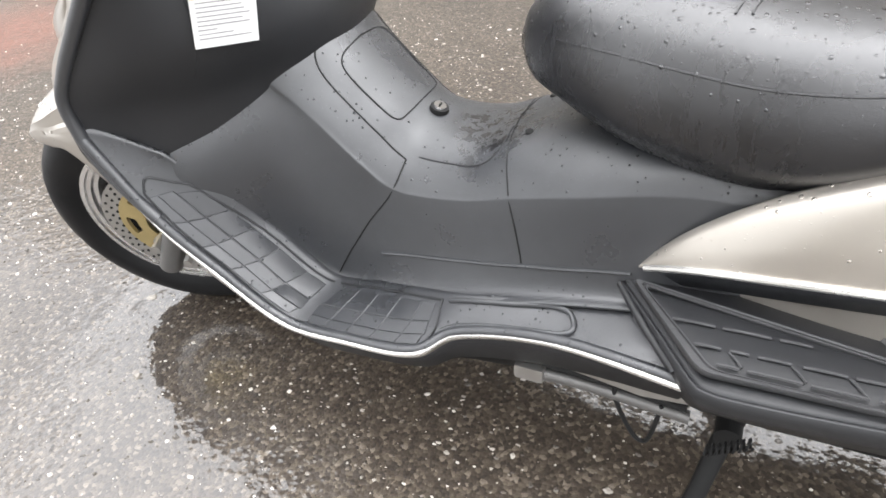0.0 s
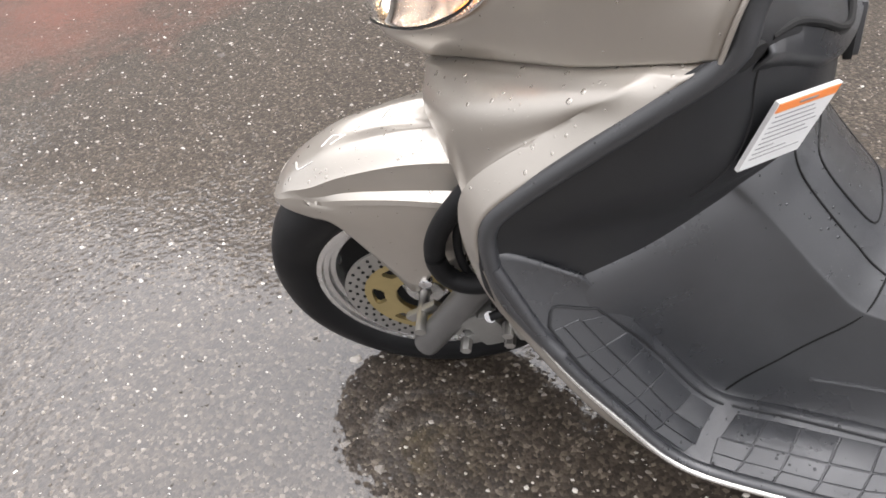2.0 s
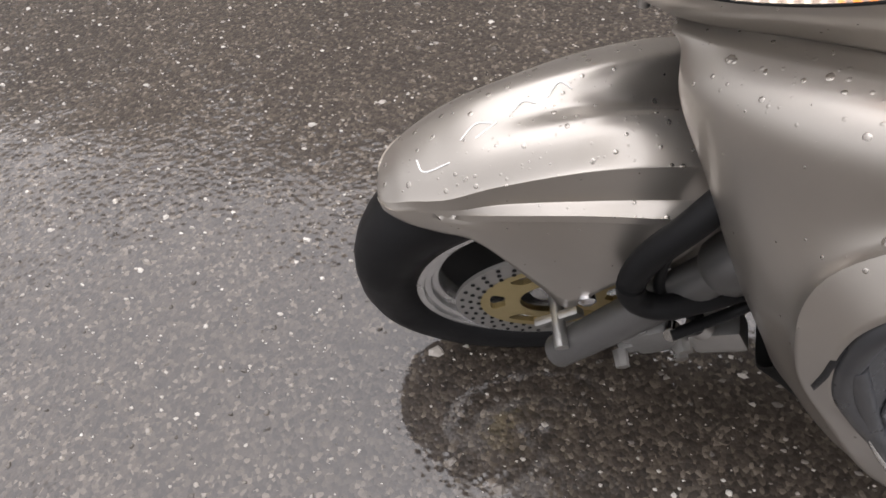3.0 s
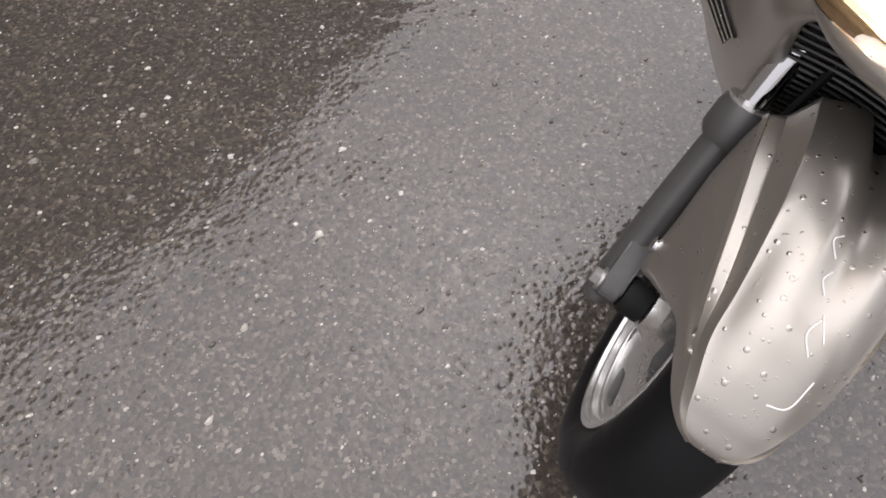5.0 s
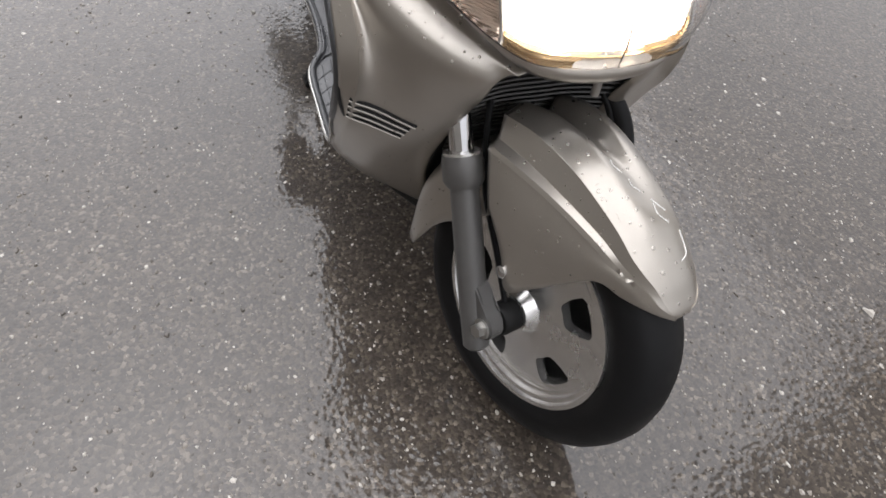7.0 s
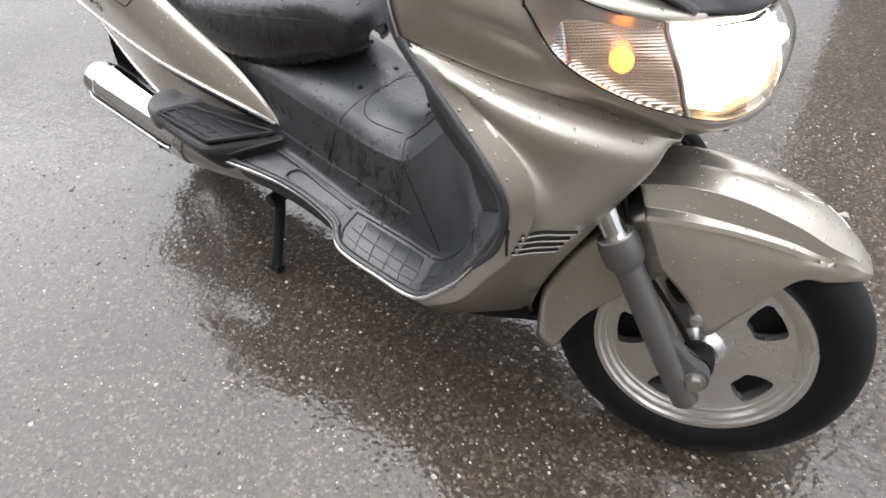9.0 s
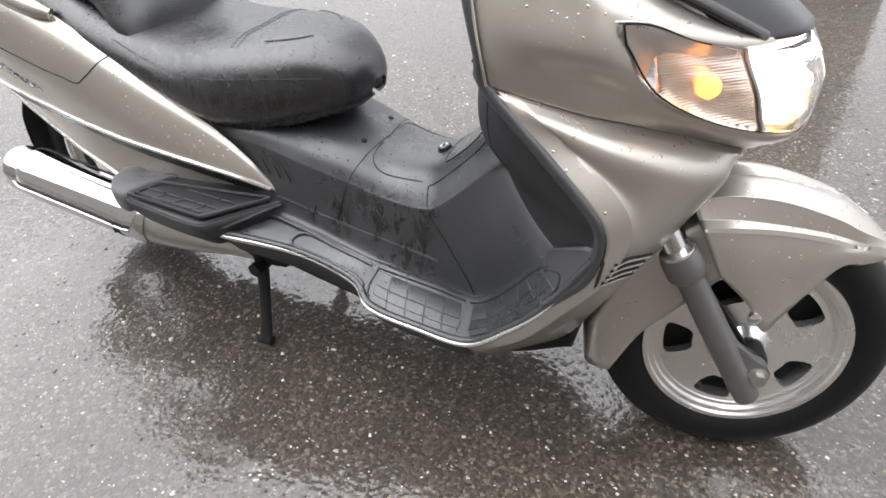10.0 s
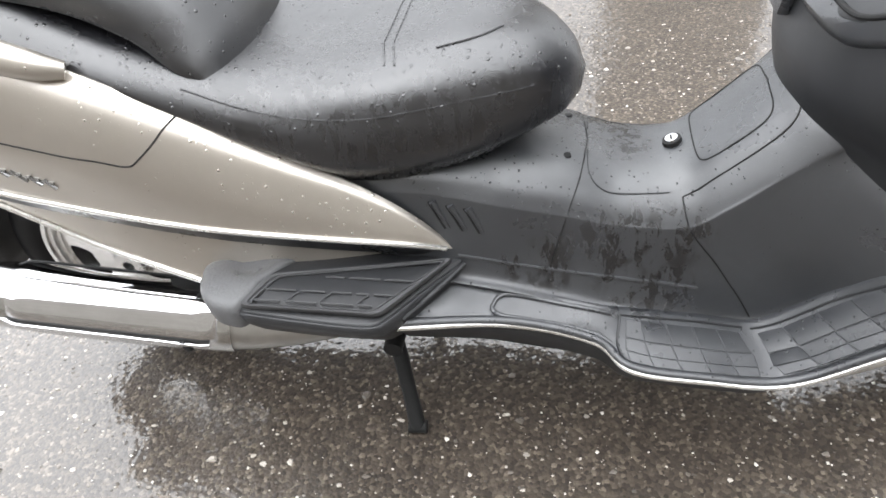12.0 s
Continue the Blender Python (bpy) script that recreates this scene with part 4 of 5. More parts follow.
PILLION = [
    [(-1.190, 0, 0.725), (-1.192, 0.060, 0.725), (-1.200, 0.110, 0.725), (-1.215, 0.140, 0.728), (-1.228, 0.148, 0.732)],
    [(-1.205, 0, 0.790), (-1.208, 0.062, 0.787), (-1.220, 0.110, 0.775), (-1.240, 0.142, 0.758), (-1.262, 0.146, 0.748)],
    [(-1.265, 0, 0.862), (-1.268, 0.066, 0.858), (-1.280, 0.108, 0.842), (-1.300, 0.130, 0.816), (-1.318, 0.130, 0.786)],
]
PILLION += [
    [(-1.400, 0, 0.905), (-1.400, 0.070, 0.900), (-1.404, 0.108, 0.888), (-1.410, 0.128, 0.862), (-1.416, 0.128, 0.830)],
    [(-1.600, 0, 0.925), (-1.600, 0.065, 0.920), (-1.600, 0.104, 0.908), (-1.600, 0.124, 0.885), (-1.600, 0.124, 0.862)],
    [(-1.740, 0, 0.915), (-1.740, 0.056, 0.912), (-1.740, 0.090, 0.900), (-1.740, 0.110, 0.882), (-1.740, 0.110, 0.870)],
]
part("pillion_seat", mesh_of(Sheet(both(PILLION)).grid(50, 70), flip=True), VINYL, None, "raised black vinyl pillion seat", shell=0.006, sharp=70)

# tail side panels: rows from the front tip backwards, each from the seat edge down
TAIL = [
    [(-0.919, 0.150, 0.449), (-0.920, 0.153, 0.450), (-0.921, 0.155, 0.450), (-0.922, 0.155, 0.449)],
    [(-0.972, 0.156, 0.516), (-0.974, 0.165, 0.513), (-0.979, 0.176, 0.500), (-0.984, 0.184, 0.484)],
    [(-1.049, 0.160, 0.578), (-1.053, 0.176, 0.568), (-1.062, 0.192, 0.539), (-1.070, 0.202, 0.506)],
    [(-1.160, 0.168, 0.642), (-1.164, 0.190, 0.624), (-1.173, 0.208, 0.577), (-1.182, 0.215, 0.526)],
    [(-1.263, 0.172, 0.702), (-1.269, 0.199, 0.675), (-1.280, 0.216, 0.610), (-1.292, 0.218, 0.541)],
    [(-1.420, 0.176, 0.786), (-1.426, 0.208, 0.748), (-1.439, 0.222, 0.661), (-1.452, 0.217, 0.571)],
    [(-1.620, 0.168, 0.860), (-1.626, 0.203, 0.814), (-1.639, 0.214, 0.714), (-1.652, 0.204, 0.611)],
    [(-1.900, 0.110, 0.900), (-1.905, 0.130, 0.876), (-1.915, 0.142, 0.790), (-1.920, 0.142, 0.670)],
]
LOWER = [
    [(-0.990, 0.150, 0.462), (-0.992, 0.150, 0.448), (-0.995, 0.152, 0.428)],
    [(-1.150, 0.182, 0.505), (-1.155, 0.184, 0.470), (-1.160, 0.192, 0.430)],
    [(-1.317, 0.186, 0.545), (-1.320, 0.192, 0.490), (-1.325, 0.206, 0.416)],
    [(-1.480, 0.182, 0.590), (-1.486, 0.182, 0.535), (-1.492, 0.186, 0.468)],
    [(-1.700, 0.165, 0.650), (-1.705, 0.158, 0.605), (-1.710, 0.150, 0.546)],
]
TAIL_SHEETS = {}
for s in (-1, 1):
    sh = TAIL_SHEETS[s] = Sheet(mirrored(TAIL, s))
    tail = part("tail_panel", mesh_of(sh.grid(70, 26), flip=s > 0), PAINT, None, "champagne painted tail side panel", shell=0.005, sharp=60)
    # edge of the painted panel; its highlight is put in as brighter silver
    part("tail_crease", tube([sh.at(u, 1) + np.array([0, 0.001 * s, 0.001]) for u in np.linspace(0.02, 1, 60)], 0.0042, 60, 8, smooth=False), SILVER_TRIM, tail, "tail panel edge with its highlight put in a silver colour")
    recess = np.stack([[sh.at(u, 1) + np.array([0, -0.004 * s, 0.0]), sh.at(u, 1) + np.array([0, -0.011 * s, -0.015]), sh.at(u, 1) + np.array([0, -0.020 * s, -0.040])] for u in np.linspace(0.06, 1, 50)])
    part("tail_recess", mesh_of(recess, flip=s > 0), PLASTIC, tail, "dark recess under the tail panel", shell=0.003)
    low = part("lower_tail_panel", mesh_of(Sheet(mirrored(LOWER, s)).grid(40, 14), flip=s > 0), PAINT, None, "champagne lower tail panel", shell=0.004, sharp=60)
    part("lower_edge", tube([(-1.325, 0.208 * s, 0.416), (-1.40, 0.20 * s, 0.440), (-1.492, 0.188 * s, 0.468), (-1.71, 0.152 * s, 0.545)], 0.005, 30, 8), SILVER_TRIM, low)
    seam("panel_joint", sh, [(0.570, 0.0), (0.590, 0.34), (0.618, 0.54), (0.634, 0.595), (0.665, 0.607), (0.72, 0.63), (0.85, 0.62), (1.0, 0.58)], 0.0014, parent=tail)
    part("grab_handle", tube([(-1.385, 0.180 * s, 0.772), (-1.42, 0.196 * s, 0.790), (-1.50, 0.205 * s, 0.826), (-1.65, 0.196 * s, 0.880)], [0.012, 0.020, 0.024, 0.024], 24, 14), PAINT, None, "champagne grab handle")

# passenger foot steps
STEP = [
    [(-0.905, 0.150, 0.432), (-0.906, 0.152, 0.431), (-0.907, 0.156, 0.430), (-0.908, 0.158, 0.428)],
    [(-0.968, 0.153, 0.437), (-0.966, 0.178, 0.438), (-0.963, 0.202, 0.438), (-0.956, 0.222, 0.431)],
    [(-1.014, 0.157, 0.440), (-1.012, 0.197, 0.441), (-1.008, 0.247, 0.441), (-1.000, 0.282, 0.432)],
    [(-1.030, 0.158, 0.441), (-1.028, 0.202, 0.442), (-1.024, 0.258, 0.442), (-1.018, 0.297, 0.433)],
    [(-1.060, 0.161, 0.442), (-1.058, 0.205, 0.443), (-1.056, 0.260, 0.443), (-1.052, 0.299, 0.434)],
    [(-1.130, 0.172, 0.445), (-1.130, 0.212, 0.445), (-1.130, 0.260, 0.444), (-1.130, 0.294, 0.435)],
    [(-1.215, 0.182, 0.448), (-1.216, 0.216, 0.448), (-1.218, 0.256, 0.447), (-1.220, 0.286, 0.437)],
]
# the tread well on a step, in plan: front tip, outer corner, rear corners
WELL = [(-0.930, 0.174), (-1.018, 0.281), (-1.208, 0.281), (-1.182, 0.224)]


def rounded_loop(corners, radius, n=5):
    """A closed plan outline with its corners rounded off."""
    out = []
    k = len(corners)
    for i in range(k):
        p, a, b = (Vector(corners[j % k]) for j in (i, i - 1, i + 1))
        p0, p1 = p + (a - p).normalized() * radius, p + (b - p).normalized() * radius
        for f in np.linspace(0, 1, n):
            out.append(p0 * (1 - f) ** 2 + p * 2 * f * (1 - f) + p1 * f * f)
    return out


def make_step(s):
    sh = Sheet(mirrored(STEP, s))
    step = part("passenger_step", mesh_of(sh.grid(50, 20), flip=s > 0), PLASTIC_MATT, None, "black ribbed plastic passenger foot step", shell=0.01, sharp=60)
    loop = rounded_loop(WELL, 0.012)
    rings = []
    mid = Vector((-1.09, 0.235))
    for p in loop + loop[:1]:
        away = (p - mid).normalized()
        z = 0.4405 + (-0.92 - p.x) * 0.024
        rings.append([(p.x + away.x * d, (p.y + away.y * d) * s, z + h) for d, h in ((-0.0045, -0.001), (-0.003, 0.0030), (-0.0008, 0.0034), (0.0004, 0.0012), (0.0022, 0.0012), (0.0036, 0.0046), (0.011, 0.0056), (0.0135, 0.0))])
    part("step_rim", mesh_of(np.array(rings), flip=s > 0), SCUFFED, step, "worn grey raised rim round the tread", shell=0.002, sharp=25)

    def tread(x, y, h=0.0):
        return (x, y * s, 0.4425 + (-0.92 - x) * 0.022 + h)

    for y, dashes in ((0.271, ((-1.200, -1.160), (-1.152, -1.105), (-1.098, -1.050), (-1.043, -1.022))), (0.249, ((-1.190, -1.142), (-1.135, -1.098), (-1.088, -1.058), (-1.050, -1.032), (-1.024, -0.998))), (0.219, ((-1.105, -1.076), (-1.068, -1.022), (-1.015, -0.972)))):
        for x0, x1 in dashes:
            part("tread_rib", tube([tread(x0, y), tread((x0 + x1) / 2, y, 0.0006), tread(x1, y)], 0.0017, 6, 6), SCUFFED, step)
    for x in (-1.150, -1.101, -1.045):
        part("tread_groove", tube([tread(x, 0.268, -0.0004), tread(x + 0.006, 0.259, -0.0004), tread(x + 0.013, 0.251, -0.0004)], 0.0012, 6, 6), SCUFFED, step)
    side = np.stack([[sh.at(u, 1), sh.at(u, 1) + np.array([0, -0.008 * s, -0.03]), sh.at(u, 0.7) + np.array([0.01, 0, -0.075])] for u in np.linspace(0, 1, 40)])
    part("step_side", mesh_of(side, flip=s < 0), PLASTIC_MATT, step, shell=0.004)
    part("step_bar", tube([(-0.905, 0.165 * s, 0.428), (-0.942, 0.214 * s, 0.420), (-0.985, 0.262 * s, 0.408)], [0.004, 0.005, 0.004], 20, 12), PLASTIC_MATT, step)
    # the rear end: a rounded, worn lump with a hollow on its top
    plan = rounded_loop([(-1.152, 0.180), (-1.266, 0.176), (-1.311, 0.205), (-1.297, 0.258), (-1.270, 0.284), (-1.222, 0.292), (-1.196, 0.224)], 0.016)
    heart = Vector((-1.243, 0.228))
    lump = []
    for share, drop in ((0.02, 0), (0.2, 0), (0.4, 0), (0.55, 0), (0.7, 0), (0.82, 0.001), (0.92, 0.004), (0.98, 0.010), (1.0, 0.018), (0.985, 0.036), (0.95, 0.050), (0.6, 0.054)):
        ring = []
        for p in plan + plan[:1]:
            q = heart + (p - heart) * share
            hollow = 0.013 * math.exp(-(((q.x + 1.232) / 0.026) ** 2 + ((q.y - 0.208) / 0.016) ** 2))
            ring.append((q.x, q.y * s, 0.4545 - drop - (hollow if drop < 0.012 else 0) - 0.10 * max(0, q.y - 0.245)))
        lump.append(ring)
    end = mesh_of(np.array(lump), flip=s < 0)
    part("step_end", end, WORN, step, "scuffed grey rear end of the step")


for s in (-1, 1):
    make_step(s)

# exhaust on the right
MUF = [(-1.335, -0.160, 0.262), (-1.36, -0.163, 0.266), (-1.48, -0.168, 0.282), (-1.65, -0.174, 0.306), (-1.775, -0.178, 0.324), (-1.80, -0.179, 0.327)]
muffler = part("muffler", tube(MUF, [0.057, 0.059, 0.061, 0.062, 0.058, 0.036], 40, 40, flat=1.1), MUFFLER, None, "polished chrome muffler with a heat shield")
part("muffler_band", tube([(-1.408, -0.1655, 0.2725), (-1.418, -0.166, 0.274)], 0.0615, 2, 36, flat=1.1), DARK, muffler)
hs = []
for k, f in enumerate(np.linspace(0, 1, 30)):
    c = np.array([-1.345 - 0.43 * f, -0.162 - 0.015 * f, 0.264 + 0.06 * f])
    r = 0.066 * (1 - 0.35 * max(0, f - 0.85) / 0.15) * (1 - 0.12 * max(0, 0.06 - f) / 0.06)
    hs.append([c + r * np.array([0.14 * math.sin(q), -math.cos(q), 1.1 * math.sin(q)]) for q in np.linspace(radians(6), radians(118), 18)])
part("heat_shield", mesh_of(np.array(hs), flip=True), CHROME, muffler, "mirror bright chrome heat shield", shell=0.003)
part("shield_gap", tube([h[0] + np.array([0, 0.001, 0.003]) for h in hs[1:-1]], 0.0030, 28, 8), DARK, muffler)
part("shield_lip", tube([h[0] + np.array([0, -0.0035, -0.0035]) for h in hs[1:-1]], 0.0042, 28, 10), CHROME, muffler, "rolled chrome lip of the heat shield")
part("shield_gap", tube([h[-1] for h in hs], 0.0028, 30, 8, smooth=False), DARK, muffler)
part("shield_slot", block((-1.402, -0.2305, 0.270), (0.011, 0.010, 0.026), Matrix.Rotation(radians(-12), 4, "Y"), 0.002), DARK, muffler)
part("exhaust_cone", tube([(-1.350, -0.161, 0.264), (-1.30, -0.152, 0.246), (-1.24, -0.135, 0.222), (-1.15, -0.11, 0.205), (-1.0, -0.08, 0.19)], [0.0575, 0.050, 0.038, 0.025, 0.022], 24, 24), STEEL, muffler, "weathered steel exhaust cone")

# centre stand
stand = part("centre_stand", tube([(-1.062, -0.15, 0.18), (-1.062, 0.15, 0.18)], 0.018, 4, 14), DARK, None, "black steel centre stand bearing the scooter")
for s in (-1, 1):
    part("stand_leg", tube([(-1.070, 0.112 * s, 0.205), (-1.058, 0.130 * s, 0.150), (-1.042, 0.168 * s, 0.075), (-1.028, 0.203 * s, 0.014)], [0.017, 0.015, 0.014, 0.016], 24, 14), DARK, stand)
    part("stand_foot", tube([(-1.045, 0.205 * s, 0.012), (-1.01, 0.203 * s, 0.012)], 0.013, 6, 12), DARK, stand)



# ---- details on the bodywork ----
TUN = Snap(TUNNEL_SHEET, 240, 240, -1)
for s in (-1, 1):
    def m(*pts):
        return [(x, y * s, z) for x, y, z in pts]

    joint("tunnel_seam", TUN, m((-0.478, 0.150, 0.318), (-0.530, 0.133, 0.400), (-0.580, 0.122, 0.465), (-0.594, 0.094, 0.506)), parent=tunnel)
    joint("tunnel_seam", TUN, m((-0.594, 0.094, 0.506), (-0.560, 0.092, 0.534), (-0.510, 0.090, 0.582), (-0.474, 0.088, 0.628), (-0.466, 0.060, 0.660)), parent=tunnel)
    joint("tunnel_seam", TUN, m((-0.778, 0.150, 0.413), (-0.765, 0.140, 0.460), (-0.750, 0.122, 0.510), (-0.735, 0.080, 0.538), (-0.728, 0.0, 0.540)), parent=tunnel)
    joint("fuel_lid_seam", TUN, m((-0.494, 0.0, 0.635), (-0.494, 0.050, 0.630), (-0.500, 0.066, 0.612), (-0.540, 0.068, 0.575), (-0.572, 0.066, 0.548), (-0.580, 0.045, 0.550), (-0.582, 0.0, 0.552)), parent=tunnel)
    joint("tunnel_groove", TUN, m((-0.612, 0.088, 0.507), (-0.650, 0.090, 0.507), (-0.705, 0.090, 0.510), (-0.728, 0.070, 0.524), (-0.730, 0.030, 0.536)), 0.0012, mat=PLASTIC_MATT, parent=tunnel)
    joint("tunnel_rib", TUN, m((-0.560, 0.144, 0.370), (-0.680, 0.146, 0.388), (-0.800, 0.152, 0.415), (-0.915, 0.158, 0.440)), 0.0026, mat=PLASTIC, parent=tunnel)
    for k in range(3 if s < 0 else 0):
        slit = TUN.put(np.array(m((-0.945 + 0.026 * k, 0.148, 0.535 - 0.006 * k), (-0.925 + 0.026 * k, 0.155, 0.490 - 0.006 * k))), 0.0, 8)
        part("tunnel_slot", tube(slit, [0.0058, 0.0052, 0.0044, 0.0038, 0.0032, 0.0026, 0.0020, 0.0012], 16, 10), PLASTIC, tunnel)
        part("slot_shade", tube(slit + np.array([-0.0065, 0.0, -0.001]), 0.0018, 12, 6), DARK, tunnel)
    part("tunnel_bolt", tube([(-0.757, 0.052 * s, 0.542), (-0.757, 0.053 * s, 0.5495)], [0.007, 0.0055], 3, 12), DARK, tunnel)

lock = part("fuel_lock", tube([(-0.602, 0, 0.530), (-0.6055, 0, 0.540)], [0.0150, 0.0135], 3, 24), DARK, tunnel, "round key lock in a black ring")
part("lock_face", tube([(-0.6052, 0, 0.5395), (-0.6064, 0, 0.5425)], [0.0100, 0.0092], 3, 24), CHROME, lock, "bright chrome lock face")
part("key_slot", block((-0.6068, 0, 0.5432), (0.0025, 0.009, 0.0015), Matrix.Rotation(radians(-40), 4, "Y"), 0.0004), DARK, lock)

# inner shield: lid edge, panel seams, holes, warning label
INN = Snap(INNER_SHEET, 240, 240, -1)
for s in (-1, 1):
    def m(*pts):
        return [(x, y * s, z) for x, y, z in pts]

    gap = curve(m((-0.414, 0.236, 0.818), (-0.430, 0.205, 0.816), (-0.447, 0.185, 0.808), (-0.462, 0.163, 0.796), (-0.471, 0.138, 0.790), (-0.475, 0.080, 0.787), (-0.477, 0.0, 0.785)), 40)
    low = curve(m((-0.412, 0.236, 0.808), (-0.430, 0.200, 0.793), (-0.461, 0.154, 0.772), (-0.475, 0.112, 0.767), (-0.484, 0.050, 0.766), (-0.486, 0.0, 0.766)), 40)
    sill = np.stack([gap + np.array([0.004, 0, 0.002]), gap + np.array([-0.001, 0, -0.003]), low + np.array([-0.007, 0.003 * s, 0.001]), low + np.array([-0.006, 0.003 * s, -0.003]), low + np.array([0.006, -0.002 * s, -0.020])])
    part("glovebox_sill", mesh_of(sill, flip=s < 0), PLASTIC, inner, "sloping sill under the glovebox lid", shell=0.003, sharp=30)
    part("glovebox_gap", tube(gap + np.array([-0.001, 0, 0.001]), 0.0032, 40, 8, smooth=False), DARK, inner)
    joint("shield_seam", INN, m((-0.408, 0.225, 0.790), (-0.415, 0.215, 0.740), (-0.405, 0.215, 0.690), (-0.388, 0.212, 0.655)), 0.0009, mat=PLASTIC_MATT, parent=inner)
    joint("pocket_seam", INN, m((-0.446, 0.0, 0.838), (-0.436, 0.100, 0.842), (-0.420, 0.180, 0.852), (-0.406, 0.230, 0.860)), 0.0016, parent=inner)
    p, q = (INN.put(m((-0.406, 0.255, 0.812), (-0.406, 0.255, 0.812)), k, 2)[0] for k in (-0.004, 0.0012))
    part("shield_hole", tube([p, q], 0.0125, 3, 18), DARK, inner)
    edge = [(-0.428, 0.252 * s, 1.0), (-0.414, 0.275 * s, 0.945), (-0.401, 0.285 * s, 0.900), (-0.392, 0.287 * s, 0.862), (-0.387, 0.286 * s, 0.826), (-0.345, 0.288 * s, 0.781), (-0.300, 0.288 * s, 0.736), (-0.250, 0.288 * s, 0.684), (-0.218, 0.287 * s, 0.640), (-0.218, 0.286 * s, 0.590), (-0.232, 0.285 * s, 0.546), (-0.258, 0.284 * s, 0.510), (-0.290, 0.282 * s, 0.472)]
    part("shield_edge", tube([(x - 0.007, y - 0.004 * s, z - 0.002) for x, y, z in edge], 0.009, 60, 12), PLASTIC, inner)

latch = part("glovebox_latch", block((-0.490, 0.030, 0.746), (0.016, 0.044, 0.052), Matrix.Rotation(radians(8), 4, "Y"), 0.006), PLASTIC, inner, "black plastic latch of the glovebox")
part("latch_slot", block((-0.487, 0.062, 0.748), (0.008, 0.014, 0.046), Matrix.Rotation(radians(8), 4, "Y"), 0.003), DARK, latch)
part("key_cord", tube([(-0.462, -0.03, 0.842), (-0.475, -0.04, 0.815), (-0.484, -0.04, 0.802), (-0.496, -0.045, 0.775)], [0.004, 0.004, 0.0015, 0.0012], 20, 8), DARK, inner, "short black cord hanging at the console")
for s in (-1, 1):
    part("cowl_edge", tube([(x - 0.001, (y + 0.002) * s, z) for x, y, z in COWL[0]], 0.0018, 30, 8), PAINT, cowl, "bright painted rear edge of the cowl")
LABEL_WHITE = material("label_white", (0.66, 0.66, 0.65), 0.45)
LABEL_ORANGE = material("label_orange", (0.80, 0.24, 0.06), 0.45)
LABEL_GREY = material("label_print", (0.22, 0.22, 0.22), 0.5)
L0, LX, LZ = Vector((-0.417, 0.224, 0.699)), Vector((-0.044, -0.058, -0.008)), Vector((-0.015, -0.001, 0.065))
LN = LX.cross(LZ).normalized() * -1
if LN.x > 0:
    LN = -LN


def label_plate(a0, a1, b0, b1, lift, thick=0.0006):
    bm = bmesh.new()
    c = [bm.verts.new(L0 + LX * a + LZ * b + LN * lift) for a, b in ((a0, b0), (a1, b0), (a1, b1), (a0, b1))]
    d = [bm.verts.new(v.co - LN * thick) for v in c]
    bm.faces.new(c)
    bm.faces.new(d[::-1])
    for i in range(4):
        bm.faces.new((c[i], d[i], d[(i + 1) % 4], c[(i + 1) % 4]))
    return bm


label = part("warning_label", label_plate(0, 1, 0, 1, 0.002, 0.004), LABEL_WHITE, None, "white warning label with an orange header", fix=True)
part("label_header", label_plate(0.02, 0.98, 0.86, 0.985, 0.0026), LABEL_ORANGE, label, fix=True)
rnd = random.Random(5)
for k in range(9):
    b = 0.78 - 0.078 * k
    part("print_line", label_plate(0.08, rnd.uniform(0.35, 0.92), b, b + 0.016, 0.0024), LABEL_GREY, label, fix=True)
part("print_line", label_plate(0.36, 0.64, 0.91, 0.94, 0.003), LABEL_GREY, label, fix=True)


# treads on the floorboards and steps
def treads(sheet, u0, u1, v0, v1, nu, nv, skew, gap=0.0014, lift=0.0014):
    """Raised slanted blocks moulded in a mat, with narrow grooves between."""
    bm = bmesh.new()
    du = np.linalg.norm(sheet.at(u1, 0.5) - sheet.at(u0, 0.5)) / nu
    dv = np.linalg.norm(sheet.at((u0 + u1) / 2, v1) - sheet.at((u0 + u1) / 2, v0)) / nv
    for j in range(nv):
        cuts = [0.0] + [c for c in ((i + skew * ((j + 0.5) / nv - 0.5)) / nu for i in range(nu + 1)) if 0.06 / nu < c < 1 - 0.06 / nu] + [1.0]
        for c0, c1 in zip(cuts, cuts[1:]):
            if c1 - c0 < 0.25 / nu:
                continue
            rings = []
            for h, g in ((0.0003, gap * 0.35), (lift, gap)):
                gu, gv = g / du / nu, g / dv
                row = []
                for a, b, k in ((c0 + gu, gv, -1), (c1 - gu, gv, -1), (c1 - gu, 1 - gv, 1), (c0 + gu, 1 - gv, 1)):
                    lean = 0 if a < 0.02 or a > 0.98 else skew * 0.5 * k / nv / nu
                    uu = u0 + (u1 - u0) * min(max(a + lean, 0), 1)
                    vv = v0 + (v1 - v0) * (j + b) / nv
                    n = sheet.normal(uu, vv)
                    n = n if n[2] > 0 else -n
                    row.append(bm.verts.new(sheet.at(uu, vv) + n * h))
                rings.append(row)
            lo, hi = rings
            bm.faces.new(hi)
            for k in range(4):
                bm.faces.new((lo[k], lo[(k + 1) % 4], hi[(k + 1) % 4], hi[k]))
    return bm


